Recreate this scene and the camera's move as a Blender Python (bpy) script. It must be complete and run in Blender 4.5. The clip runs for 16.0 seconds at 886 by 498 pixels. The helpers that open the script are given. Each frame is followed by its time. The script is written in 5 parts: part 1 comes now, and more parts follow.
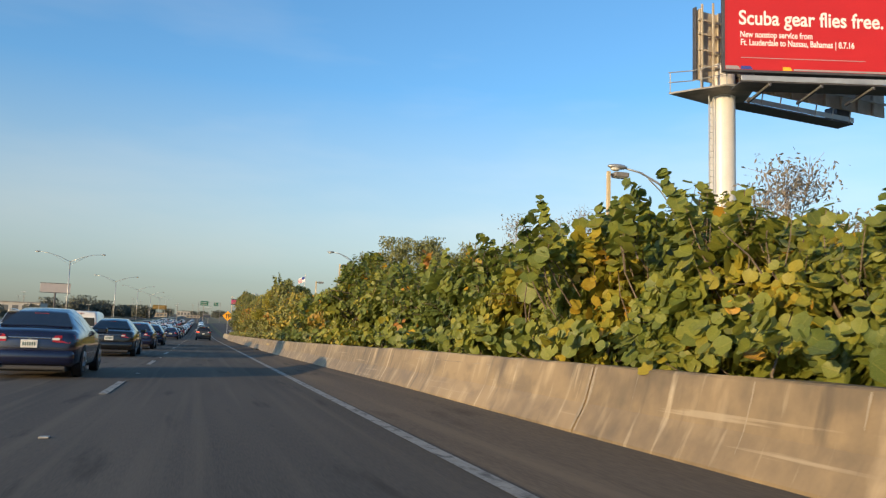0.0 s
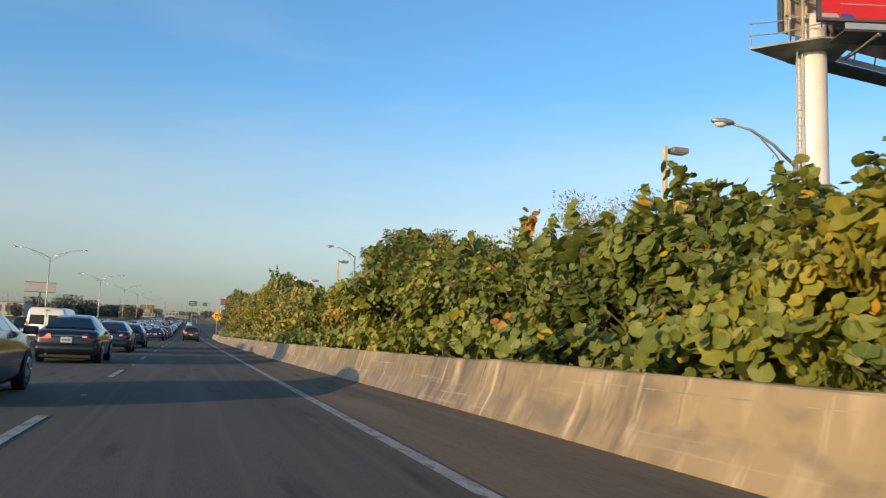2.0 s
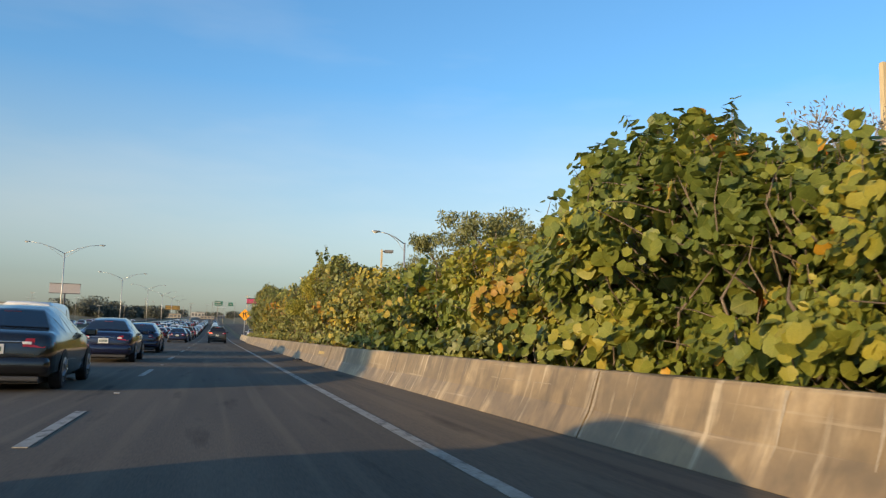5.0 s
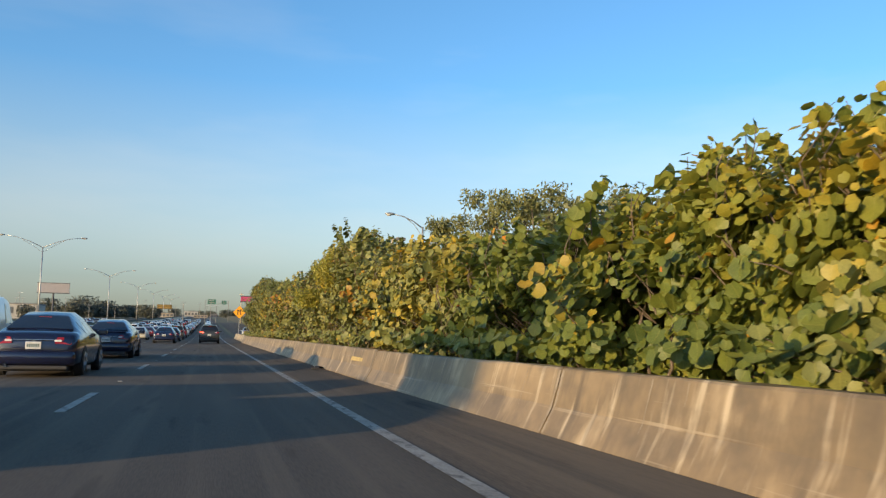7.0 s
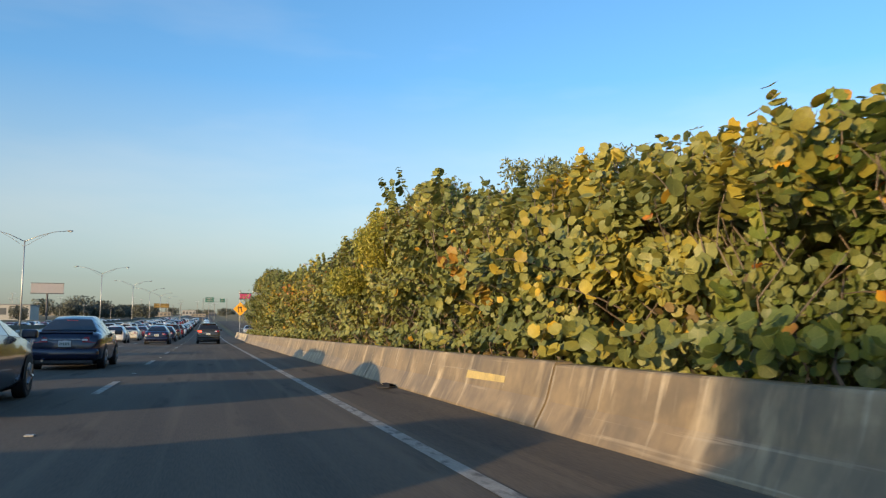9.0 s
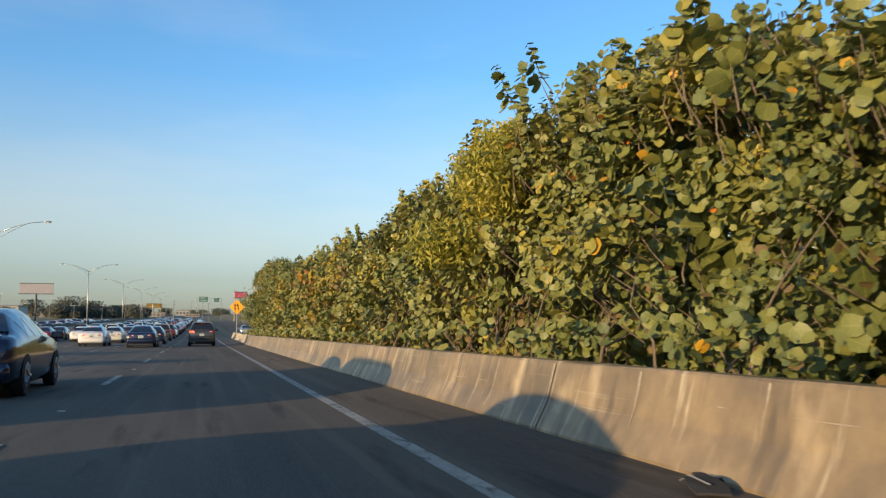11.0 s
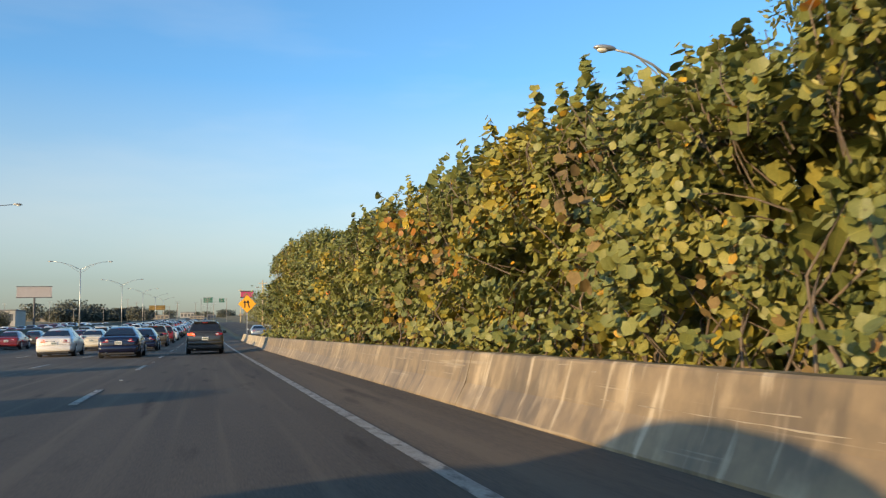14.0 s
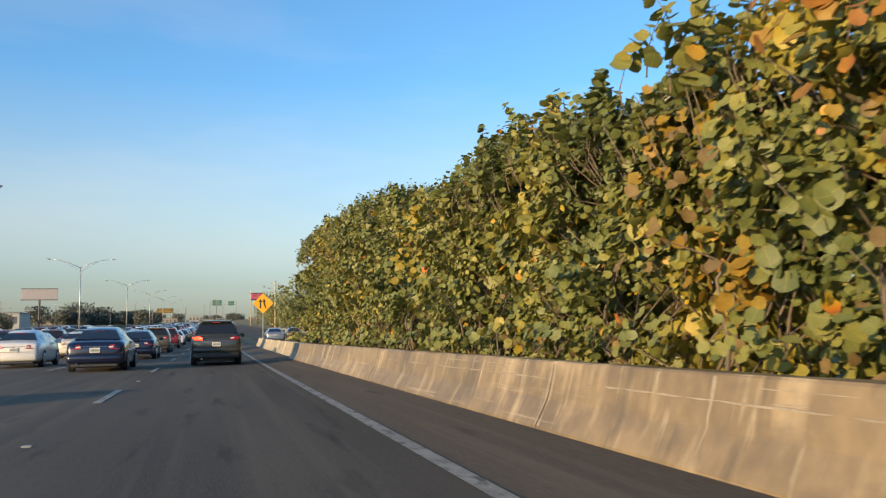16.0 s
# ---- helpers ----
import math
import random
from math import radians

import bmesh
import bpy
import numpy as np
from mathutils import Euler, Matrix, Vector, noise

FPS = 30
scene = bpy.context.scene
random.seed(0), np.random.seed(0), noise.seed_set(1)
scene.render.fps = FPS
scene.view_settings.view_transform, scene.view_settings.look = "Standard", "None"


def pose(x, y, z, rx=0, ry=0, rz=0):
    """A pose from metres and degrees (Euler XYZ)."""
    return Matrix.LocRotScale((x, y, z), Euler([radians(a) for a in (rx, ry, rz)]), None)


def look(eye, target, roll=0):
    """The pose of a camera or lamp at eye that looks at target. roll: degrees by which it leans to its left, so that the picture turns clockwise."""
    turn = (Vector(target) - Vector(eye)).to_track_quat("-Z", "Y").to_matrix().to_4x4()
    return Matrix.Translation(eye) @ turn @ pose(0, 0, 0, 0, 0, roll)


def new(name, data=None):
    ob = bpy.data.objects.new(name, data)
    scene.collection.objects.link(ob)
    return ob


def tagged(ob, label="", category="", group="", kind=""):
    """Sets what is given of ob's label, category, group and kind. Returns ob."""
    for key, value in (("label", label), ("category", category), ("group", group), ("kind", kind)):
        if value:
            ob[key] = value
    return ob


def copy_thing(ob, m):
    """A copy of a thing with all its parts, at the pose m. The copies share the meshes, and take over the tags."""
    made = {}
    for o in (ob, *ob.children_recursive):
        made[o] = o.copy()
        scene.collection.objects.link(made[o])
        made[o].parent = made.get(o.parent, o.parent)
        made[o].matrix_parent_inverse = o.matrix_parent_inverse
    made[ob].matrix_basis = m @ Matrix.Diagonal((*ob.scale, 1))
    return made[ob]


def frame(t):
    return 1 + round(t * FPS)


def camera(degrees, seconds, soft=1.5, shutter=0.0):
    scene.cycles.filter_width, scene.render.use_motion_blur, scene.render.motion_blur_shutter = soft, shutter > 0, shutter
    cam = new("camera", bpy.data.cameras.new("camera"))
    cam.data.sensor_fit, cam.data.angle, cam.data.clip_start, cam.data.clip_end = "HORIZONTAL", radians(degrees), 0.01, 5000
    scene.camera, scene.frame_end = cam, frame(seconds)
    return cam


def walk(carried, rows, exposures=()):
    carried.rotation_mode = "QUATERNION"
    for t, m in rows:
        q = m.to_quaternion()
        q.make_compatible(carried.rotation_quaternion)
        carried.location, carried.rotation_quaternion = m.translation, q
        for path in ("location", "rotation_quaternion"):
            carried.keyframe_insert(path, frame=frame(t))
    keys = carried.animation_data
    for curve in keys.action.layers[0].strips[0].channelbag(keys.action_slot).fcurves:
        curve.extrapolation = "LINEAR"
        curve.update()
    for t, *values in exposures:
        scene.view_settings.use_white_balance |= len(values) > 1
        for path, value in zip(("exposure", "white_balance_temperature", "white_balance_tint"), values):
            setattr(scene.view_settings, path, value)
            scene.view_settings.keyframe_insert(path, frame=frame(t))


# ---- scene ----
cam = camera(57.8, 16.0, soft=1.25, shutter=0.14)
# The walk: seconds, sideways, along, turn to the right, upward tilt, roll.
EYE = 1.052
PATH = [
    (0.0, -0.302, 0.001, 16.60, 6.48, 2.01),
    (0.5, -0.194, 1.568, 16.58, 6.51, 2.22),
    (1.0, -0.159, 3.198, 16.84, 6.55, 2.23),
    (1.5, -0.187, 5.006, 17.21, 6.58, 2.18),
    (2.0, -0.150, 6.848, 17.31, 6.60, 2.17),
    (2.5, -0.132, 8.712, 17.08, 6.56, 2.07),
    (3.0, -0.055, 10.629, 16.56, 6.54, 2.11),
    (3.5, -0.076, 12.528, 16.07, 6.49, 1.89),
    (4.0, -0.076, 14.471, 15.79, 6.48, 1.99),
    (4.5, -0.146, 16.425, 15.64, 6.45, 1.93),
    (5.0, -0.146, 18.407, 15.68, 6.43, 1.67),
    (7.5, 0.059, 29.483, 16.25, 6.13, 0.92),
    (8.0, 0.052, 31.673, 16.25, 6.01, 0.61),
    (8.5, 0.018, 33.880, 16.28, 5.89, 0.36),
    (9.0, 0.006, 36.177, 16.37, 5.88, 0.21),
    (9.5, -0.031, 38.458, 16.54, 5.81, -0.00),
    (10.0, 0.005, 40.727, 16.67, 5.84, -0.06),
    (12.5, 0.195, 53.631, 16.99, 5.66, -0.48),
    (13.0, 0.257, 56.315, 16.98, 5.72, -0.64),
    (13.5, 0.269, 58.957, 16.70, 5.68, -1.02),
    (14.0, 0.224, 61.593, 16.54, 5.63, -1.22),
    (14.5, 0.204, 64.205, 16.29, 5.68, -1.07),
    (15.0, 0.152, 66.917, 16.19, 5.78, -1.18),
    (15.5, 0.116, 69.774, 16.11, 5.86, -1.08),
    (16.0, 0.127, 72.845, 15.96, 5.95, -1.08),
]
walk(cam, [(t, pose(x, y, EYE, 0, 0, -yaw) @ pose(0, 0, 0, 90 + pitch, 0, 0) @ pose(0, 0, 0, 0, 0, roll)) for t, x, y, yaw, pitch, roll in PATH],
     exposures=[(0.0, 1.08), (5.0, 1.10), (7.5, 1.18), (12.0, 1.24), (16.0, 1.28)])

# ---- world and light ----
SUN_BEARING, SUN_HEIGHT = 236.0, 7.6      # where the sun stands, clockwise from +y
world = bpy.data.worlds.new("sky")
scene.world = world
world.use_nodes = True
wn, wl = world.node_tree.nodes, world.node_tree.links
sky = wn.new("ShaderNodeTexSky")
sky.sky_type, sky.sun_disc = "NISHITA", False
sky.sun_elevation, sky.sun_rotation = radians(SUN_HEIGHT), radians(SUN_BEARING)
sky.air_density, sky.dust_density, sky.ozone_density = 1.0, 0.9, 4.0

# thin high cloud and haze low over the horizon wash the blue out a little
way, flat, wisps = wn.new("ShaderNodeTexCoord"), wn.new("ShaderNodeMapping"), wn.new("ShaderNodeTexNoise")
flat.inputs["Scale"].default_value = (1.0, 1.0, 4.5)
wisps.inputs["Scale"].default_value, wisps.inputs["Detail"].default_value, wisps.inputs["Roughness"].default_value = 1.7, 5, 0.55
wl.new(way.outputs["Generated"], flat.inputs[0]), wl.new(flat.outputs[0], wisps.inputs["Vector"])
cloud, parts3, haze, veil, wash, lift, tone = (wn.new("ShaderNode" + k) for k in ("MapRange", "SeparateXYZ", "MapRange", "Math", "MapRange", "MapRange", "HueSaturation"))
cloud.inputs[1].default_value, cloud.inputs[2].default_value, cloud.inputs[3].default_value, cloud.inputs[4].default_value = 0.50, 0.80, 0.0, 0.22
wl.new(wisps.outputs[0], cloud.inputs[0])
wl.new(way.outputs["Generated"], parts3.inputs[0])
haze.inputs[1].default_value, haze.inputs[2].default_value, haze.inputs[3].default_value, haze.inputs[4].default_value = 0.30, 0.0, 0.0, 0.80
wl.new(parts3.outputs[2], haze.inputs[0])
veil.operation, veil.use_clamp = "ADD", True
wl.new(cloud.outputs[0], veil.inputs[0]), wl.new(haze.outputs[0], veil.inputs[1])
wash.inputs[3].default_value, wash.inputs[4].default_value = 1.0, 0.12
lift.inputs[3].default_value, lift.inputs[4].default_value = 1.0, 0.53
wl.new(veil.outputs[0], wash.inputs[0]), wl.new(haze.outputs[0], lift.inputs[0])
wl.new(wash.outputs[0], tone.inputs["Saturation"]), wl.new(lift.outputs[0], tone.inputs["Value"])
tone.inputs["Hue"].default_value = 0.494
murk = wn.new("ShaderNodeMix")             # the low haze is a dull grey-green
murk.data_type, murk.blend_type = "RGBA", "MULTIPLY"
murk.inputs[7].default_value = (0.98, 1.0, 0.86, 1)
wl.new(sky.outputs[0], tone.inputs["Color"]), wl.new(haze.outputs[0], murk.inputs[0])
wl.new(tone.outputs[0], murk.inputs[6]), wl.new(murk.outputs[2], wn["Background"].inputs[0])
wn["Background"].inputs[1].default_value = 0.15
sun = new("sun", bpy.data.lights.new("sun", "SUN"))
sun.data.energy, sun.data.angle, sun.data.color = 2.4, radians(0.6), (1.0, 0.70, 0.36)
SUN_DIR = Vector((math.sin(radians(SUN_BEARING)) * math.cos(radians(SUN_HEIGHT)), math.cos(radians(SUN_BEARING)) * math.cos(radians(SUN_HEIGHT)), math.sin(radians(SUN_HEIGHT))))
sun.matrix_world = look(SUN_DIR * 100, (0, 0, 0))


# ---- materials ----
def material(name, colour=(0.5, 0.5, 0.5), rough=0.6, metal=0.0, dark=None, scale=8.0, fine=60.0, bump=0.0, mixed=0.5, stretch=(1, 1, 1), translucent=0.0, coat=0.0, random_from="", ramp=None, world=False, shifted=-0.685, veins=False):
    """A surface whose colour wanders between colour and dark at two scales, with fine relief."""
    m = bpy.data.materials.new(name)
    m.use_nodes = True
    n, l = m.node_tree.nodes, m.node_tree.links
    b = n["Principled BSDF"]
    b.inputs["Roughness"].default_value, b.inputs["Metallic"].default_value = rough, metal
    b.inputs["Coat Weight"].default_value = coat
    geo = n.new("ShaderNodeTexCoord")
    place = n.new("ShaderNodeMapping")
    place.inputs["Scale"].default_value = stretch
    if world:
        l.new(n.new("ShaderNodeNewGeometry").outputs["Position"], place.inputs[0])
    else:
        l.new(geo.outputs["Object"], place.inputs[0])
    big, small = n.new("ShaderNodeTexNoise"), n.new("ShaderNodeTexNoise")
    for node, s in ((big, scale), (small, fine)):
        node.inputs["Scale"].default_value = s
        node.inputs["Detail"].default_value = 4
        l.new(place.outputs[0], node.inputs["Vector"])
    both = n.new("ShaderNodeMix")
    both.data_type = "FLOAT"
    both.inputs[0].default_value = 0.4
    l.new(big.outputs[0], both.inputs[2]), l.new(small.outputs[0], both.inputs[3])
    spread = n.new("ShaderNodeMapRange")
    spread.inputs[1].default_value, spread.inputs[2].default_value = 0.35, 0.65
    l.new(both.outputs[0], spread.inputs[0])
    mix = n.new("ShaderNodeMix")
    mix.data_type = "RGBA"
    l.new(spread.outputs[0], mix.inputs[0])
    other = dark or tuple(c * mixed for c in colour)
    mix.inputs[6].default_value, mix.inputs[7].default_value = (*other, 1), (*colour, 1)
    out = mix.outputs[2]
    if ramp:
        src = n.new("ShaderNodeObjectInfo" if random_from == "object" else "ShaderNodeNewGeometry")
        cr = n.new("ShaderNodeValToRGB")
        cr.color_ramp.interpolation = "LINEAR"
        while len(cr.color_ramp.elements) < len(ramp):
            cr.color_ramp.elements.new(0.5)
        for e, (at, c) in zip(cr.color_ramp.elements, ramp):
            e.position, e.color = at, (*c, 1)
        where, patch, shift = n.new("ShaderNodeNewGeometry"), n.new("ShaderNodeTexNoise"), n.new("ShaderNodeMath")
        patch.inputs["Scale"].default_value, patch.inputs["Detail"].default_value = 0.55, 2
        l.new(where.outputs["Position"], patch.inputs["Vector"])
        shift.operation = "MULTIPLY_ADD"
        l.new(patch.outputs[0], shift.inputs[0])
        shift.inputs[1].default_value = 1.5
        less = n.new("ShaderNodeMath")
        less.operation = "MULTIPLY_ADD"
        less.inputs[1].default_value, less.inputs[2].default_value = 0.30, shifted + 0.155
        l.new(src.outputs["Random" if random_from == "object" else "Random Per Island"], less.inputs[0])
        l.new(less.outputs[0], shift.inputs[2])
        shift.use_clamp = True
        rare, jump = n.new("ShaderNodeMath"), n.new("ShaderNodeMath")      # a few orange leaves anywhere
        rare.operation, rare.inputs[1].default_value = "GREATER_THAN", 0.988
        l.new(src.outputs["Random" if random_from == "object" else "Random Per Island"], rare.inputs[0])
        jump.operation, jump.inputs[1].default_value, jump.use_clamp = "MULTIPLY_ADD", 0.48 if veins else 0.0, True
        l.new(rare.outputs[0], jump.inputs[0]), l.new(shift.outputs[0], jump.inputs[2])
        l.new(jump.outputs[0], cr.inputs[0])
        tint = n.new("ShaderNodeMix")
        tint.data_type, tint.blend_type = "RGBA", "MULTIPLY"
        tint.inputs[0].default_value = 1.0
        l.new(cr.outputs[0], tint.inputs[6]), l.new(out, tint.inputs[7])
        out = tint.outputs[2]
    if veins:
        b.inputs["Specular IOR Level"].default_value = 0.45
        uv, sep = n.new("ShaderNodeTexCoord"), n.new("ShaderNodeSeparateXYZ")
        l.new(uv.outputs["UV"], sep.inputs[0])

        def step(op, a, c):
            q = n.new("ShaderNodeMath")
            q.operation = op
            for i, v in enumerate((a, c)):
                if hasattr(v, "default_value"):
                    l.new(v, q.inputs[i])
                else:
                    q.inputs[i].default_value = v
            return q.outputs[0]

        side = step("ABSOLUTE", sep.outputs[0], 0.0)
        rib = step("LESS_THAN", side, 0.045)
        slant = step("FRACT", step("MULTIPLY", step("SUBTRACT", sep.outputs[1], step("MULTIPLY", side, 0.6)), 2.6), 0.0)
        vein = step("MULTIPLY", step("LESS_THAN", slant, 0.09), 0.5)
        amount = step("MULTIPLY", step("MAXIMUM", rib, vein), 0.24)
        pale = n.new("ShaderNodeMix")
        pale.data_type = "RGBA"
        l.new(amount, pale.inputs[0]), l.new(out, pale.inputs[6])
        pale.inputs[7].default_value = (0.42, 0.37, 0.09, 1)
        out = pale.outputs[2]
    l.new(out, b.inputs["Base Color"])
    if bump:
        bp = n.new("ShaderNodeBump")
        bp.inputs["Strength"].default_value, bp.inputs["Distance"].default_value = bump, 0.01
        l.new(both.outputs[0], bp.inputs["Height"]), l.new(bp.outputs[0], b.inputs["Normal"])
    if translucent:
        tr, ms = n.new("ShaderNodeBsdfTranslucent"), n.new("ShaderNodeMixShader")
        ms.inputs[0].default_value = translucent
        l.new(out, tr.inputs[0])
        l.new(b.outputs[0], ms.inputs[1]), l.new(tr.outputs[0], ms.inputs[2])
        l.new(ms.outputs[0], n["Material Output"].inputs[0])
    return m


def glow(name, colour, strength):
    m = material(name, colour, 0.3)
    b = m.node_tree.nodes["Principled BSDF"]
    b.inputs["Emission Color"].default_value, b.inputs["Emission Strength"].default_value = (*colour, 1), strength
    return m


LEAF_TONES = [(0.0, (0.105, 0.132, 0.040)), (0.30, (0.180, 0.200, 0.056)), (0.55, (0.280, 0.268, 0.064)), (0.70, (0.400, 0.325, 0.050)), (0.80, (0.496, 0.355, 0.035)), (0.88, (0.620, 0.377, 0.029)), (0.95, (0.620, 0.183, 0.023)), (0.97, (0.335, 0.160, 0.058)), (1.0, (0.620, 0.343, 0.035))]
FRESH_TONES = [(0.0, (0.098, 0.138, 0.030)), (0.30, (0.170, 0.210, 0.038)), (0.55, (0.280, 0.290, 0.044)), (0.70, (0.420, 0.345, 0.038)), (0.80, (0.496, 0.355, 0.035)), (0.88, (0.620, 0.377, 0.029)), (0.95, (0.620, 0.183, 0.023)), (0.97, (0.335, 0.160, 0.058)), (1.0, (0.620, 0.343, 0.035))]
M = {
    "asphalt": material("asphalt", (0.150, 0.120, 0.088), 0.9, dark=(0.080, 0.067, 0.054), scale=0.6, fine=45, bump=0.35, stretch=(1.6, 0.12, 1)),
    "grass": material("grass", (0.17, 0.14, 0.065), 0.9, dark=(0.095, 0.085, 0.04), scale=0.3, fine=9, bump=0.5),
    "paint_white": material("road_paint", (0.42, 0.39, 0.33), 0.7, dark=(0.23, 0.21, 0.175), scale=2.2, fine=30, bump=0.2),
    "concrete": material("concrete", (0.32, 0.232, 0.126), 0.5, dark=(0.175, 0.132, 0.078), scale=0.9, fine=7, bump=0.3, stretch=(0.6, 1.0, 0.9), world=True),
    "concrete_new": material("pale_concrete", (0.60, 0.50, 0.33), 0.8, dark=(0.30, 0.25, 0.18), scale=1.0, fine=9, bump=0.3, stretch=(0.4, 1.5, 0.3), world=True),
    "streak": material("lime_streak", (0.42, 0.36, 0.27), 0.75, dark=(0.26, 0.215, 0.155), scale=3, fine=30, bump=0.2),
    "leaf_fresh": material("fresh_sea_grape_leaf", (1.0, 1.0, 1.0), 0.52, dark=(0.72, 0.74, 0.70), scale=9, fine=60, translucent=0.28, random_from="island", ramp=FRESH_TONES, veins=True),
    "leaf_fresh_piece": material("fresh_sea_grape_single_leaf", (1.0, 1.0, 1.0), 0.52, dark=(0.72, 0.74, 0.70), scale=9, fine=60, translucent=0.28, random_from="object", ramp=FRESH_TONES, veins=True),
    "leaf": material("sea_grape_leaf", (1.0, 1.0, 1.0), 0.52, dark=(0.72, 0.74, 0.70), scale=9, fine=60, translucent=0.15, random_from="island", ramp=LEAF_TONES, veins=True),
    "leaf_piece": material("sea_grape_single_leaf", (1.0, 1.0, 1.0), 0.52, dark=(0.72, 0.74, 0.70), scale=9, fine=60, translucent=0.15, random_from="object", ramp=LEAF_TONES, veins=True),
    "leaf_autumn": material("yellowing_sea_grape_leaf", (1.0, 1.0, 1.0), 0.52, dark=(0.72, 0.74, 0.70), scale=9, fine=60, translucent=0.15, random_from="island", ramp=LEAF_TONES, shifted=-0.58, veins=True),
    "leaf_autumn_piece": material("yellowing_sea_grape_single_leaf", (1.0, 1.0, 1.0), 0.52, dark=(0.72, 0.74, 0.70), scale=9, fine=60, translucent=0.15, random_from="object", ramp=LEAF_TONES, shifted=-0.58, veins=True),
    "leaf_orange": material("orange_sea_grape_leaf", (1.0, 1.0, 1.0), 0.55, dark=(0.68, 0.66, 0.64), scale=9, fine=60, translucent=0.22, random_from="island", shifted=-0.70,
                            ramp=[(0.0, (0.33, 0.25, 0.03)), (0.3, (0.39, 0.24, 0.03)), (0.55, (0.42, 0.17, 0.025)), (0.75, (0.22, 0.11, 0.04)), (1.0, (0.46, 0.11, 0.025))]),
    "leaf_gold": material("golden_sea_grape_leaf", (1.0, 1.0, 1.0), 0.55, dark=(0.68, 0.66, 0.64), scale=9, fine=60, translucent=0.22, random_from="island", shifted=-0.70,
                          ramp=[(0.0, (0.23, 0.22, 0.032)), (0.35, (0.37, 0.29, 0.03)), (0.7, (0.46, 0.29, 0.025)), (1.0, (0.44, 0.20, 0.02))]),
    "leaf_dry": material("withered_leaf", (1.0, 1.0, 1.0), 0.75, dark=(0.6, 0.6, 0.6), scale=9, fine=60, translucent=0.1, random_from="island", shifted=-0.70,
                         ramp=[(0.0, (0.16, 0.11, 0.045)), (0.5, (0.25, 0.17, 0.06)), (1.0, (0.34, 0.21, 0.05))]),
    "leaf_tree": material("tree_leaf", (1.0, 1.0, 1.0), 0.5, dark=(0.6, 0.62, 0.6), scale=6, fine=30, translucent=0.2, random_from="island",
                          ramp=[(0.0, (0.17, 0.18, 0.06)), (0.5, (0.27, 0.27, 0.09)), (0.85, (0.37, 0.34, 0.12)), (1.0, (0.43, 0.36, 0.15))]),
    # leaf tones lightened and greyed to stand for haze over the far trees
    "leaf_far": material("hazed_far_leaf", (1.0, 1.0, 1.0), 0.7, dark=(0.6, 0.62, 0.6), scale=2, fine=10, translucent=0.1, random_from="island",
                         ramp=[(0.0, (0.085, 0.095, 0.075)), (0.5, (0.125, 0.132, 0.10)), (1.0, (0.18, 0.17, 0.13))]),
    "stud": material("worn_road_stud", (0.42, 0.41, 0.38), 0.5, mixed=0.7, scale=20, fine=60),
    "leaf_yellow": material("yellow_tree_leaf", (1.0, 1.0, 1.0), 0.5, dark=(0.7, 0.72, 0.7), scale=6, fine=30, translucent=0.3, random_from="island", shifted=-0.42,
                            ramp=[(0.0, (0.17, 0.20, 0.045)), (0.4, (0.28, 0.29, 0.05)), (0.7, (0.43, 0.38, 0.05)), (1.0, (0.55, 0.42, 0.045))]),
    "leaf_grey": material("dusty_leaf", (1.0, 1.0, 1.0), 0.6, dark=(0.7, 0.7, 0.7), scale=6, fine=30, translucent=0.15, random_from="island",
                          ramp=[(0.0, (0.19, 0.175, 0.14)), (0.6, (0.29, 0.265, 0.21)), (1.0, (0.40, 0.35, 0.30))]),
    "bark": material("bark", (0.20, 0.155, 0.11), 0.85, dark=(0.09, 0.068, 0.05), scale=5, fine=50, bump=0.5, stretch=(1, 1, 0.3)),
    "twig": material("grey_twig", (0.36, 0.31, 0.27), 0.85, dark=(0.22, 0.19, 0.165), scale=5, fine=50),
    "steel": material("galvanised_steel", (0.52, 0.52, 0.50), 0.45, 0.6, dark=(0.38, 0.38, 0.37), scale=2, fine=40, bump=0.05),
    "pole_paint": material("pale_pole_paint", (0.74, 0.72, 0.68), 0.35, dark=(0.60, 0.58, 0.54), scale=0.8, fine=20, bump=0.05),
    "dark_steel": material("dark_steel", (0.10, 0.10, 0.11), 0.55, 0.3, dark=(0.06, 0.06, 0.065), scale=2, fine=30, bump=0.1),
    "catwalk": material("grey_catwalk", (0.28, 0.27, 0.255), 0.6, 0.2, dark=(0.13, 0.125, 0.12), scale=2, fine=30, bump=0.1),
    "red_vinyl": material("red_vinyl", (0.50, 0.016, 0.016), 0.5, dark=(0.45, 0.013, 0.014), scale=0.5, fine=12, bump=0.03),
    "white_vinyl": material("white_vinyl", (0.82, 0.80, 0.78), 0.5, mixed=0.93, scale=1, fine=12),
    "blue_vinyl": material("blue_vinyl", (0.03, 0.06, 0.30), 0.5, mixed=0.85, scale=1, fine=12),
    "yellow_vinyl": material("yellow_vinyl", (0.85, 0.50, 0.03), 0.5, mixed=0.9, scale=1, fine=12),
    "grey_vinyl": material("grey_vinyl", (0.34, 0.32, 0.33), 0.5, mixed=0.9, scale=1, fine=12),
    "board_back": material("weathered_board", (0.52, 0.46, 0.36), 0.7, dark=(0.34, 0.29, 0.22), scale=1.5, fine=20, bump=0.2),
    "wood_pole": material("tan_light_pole", (0.62, 0.50, 0.30), 0.6, dark=(0.50, 0.40, 0.24), scale=2, fine=30, bump=0.1),
    "lamp_glass": material("lamp_glass", (0.70, 0.68, 0.60), 0.15, mixed=0.9),
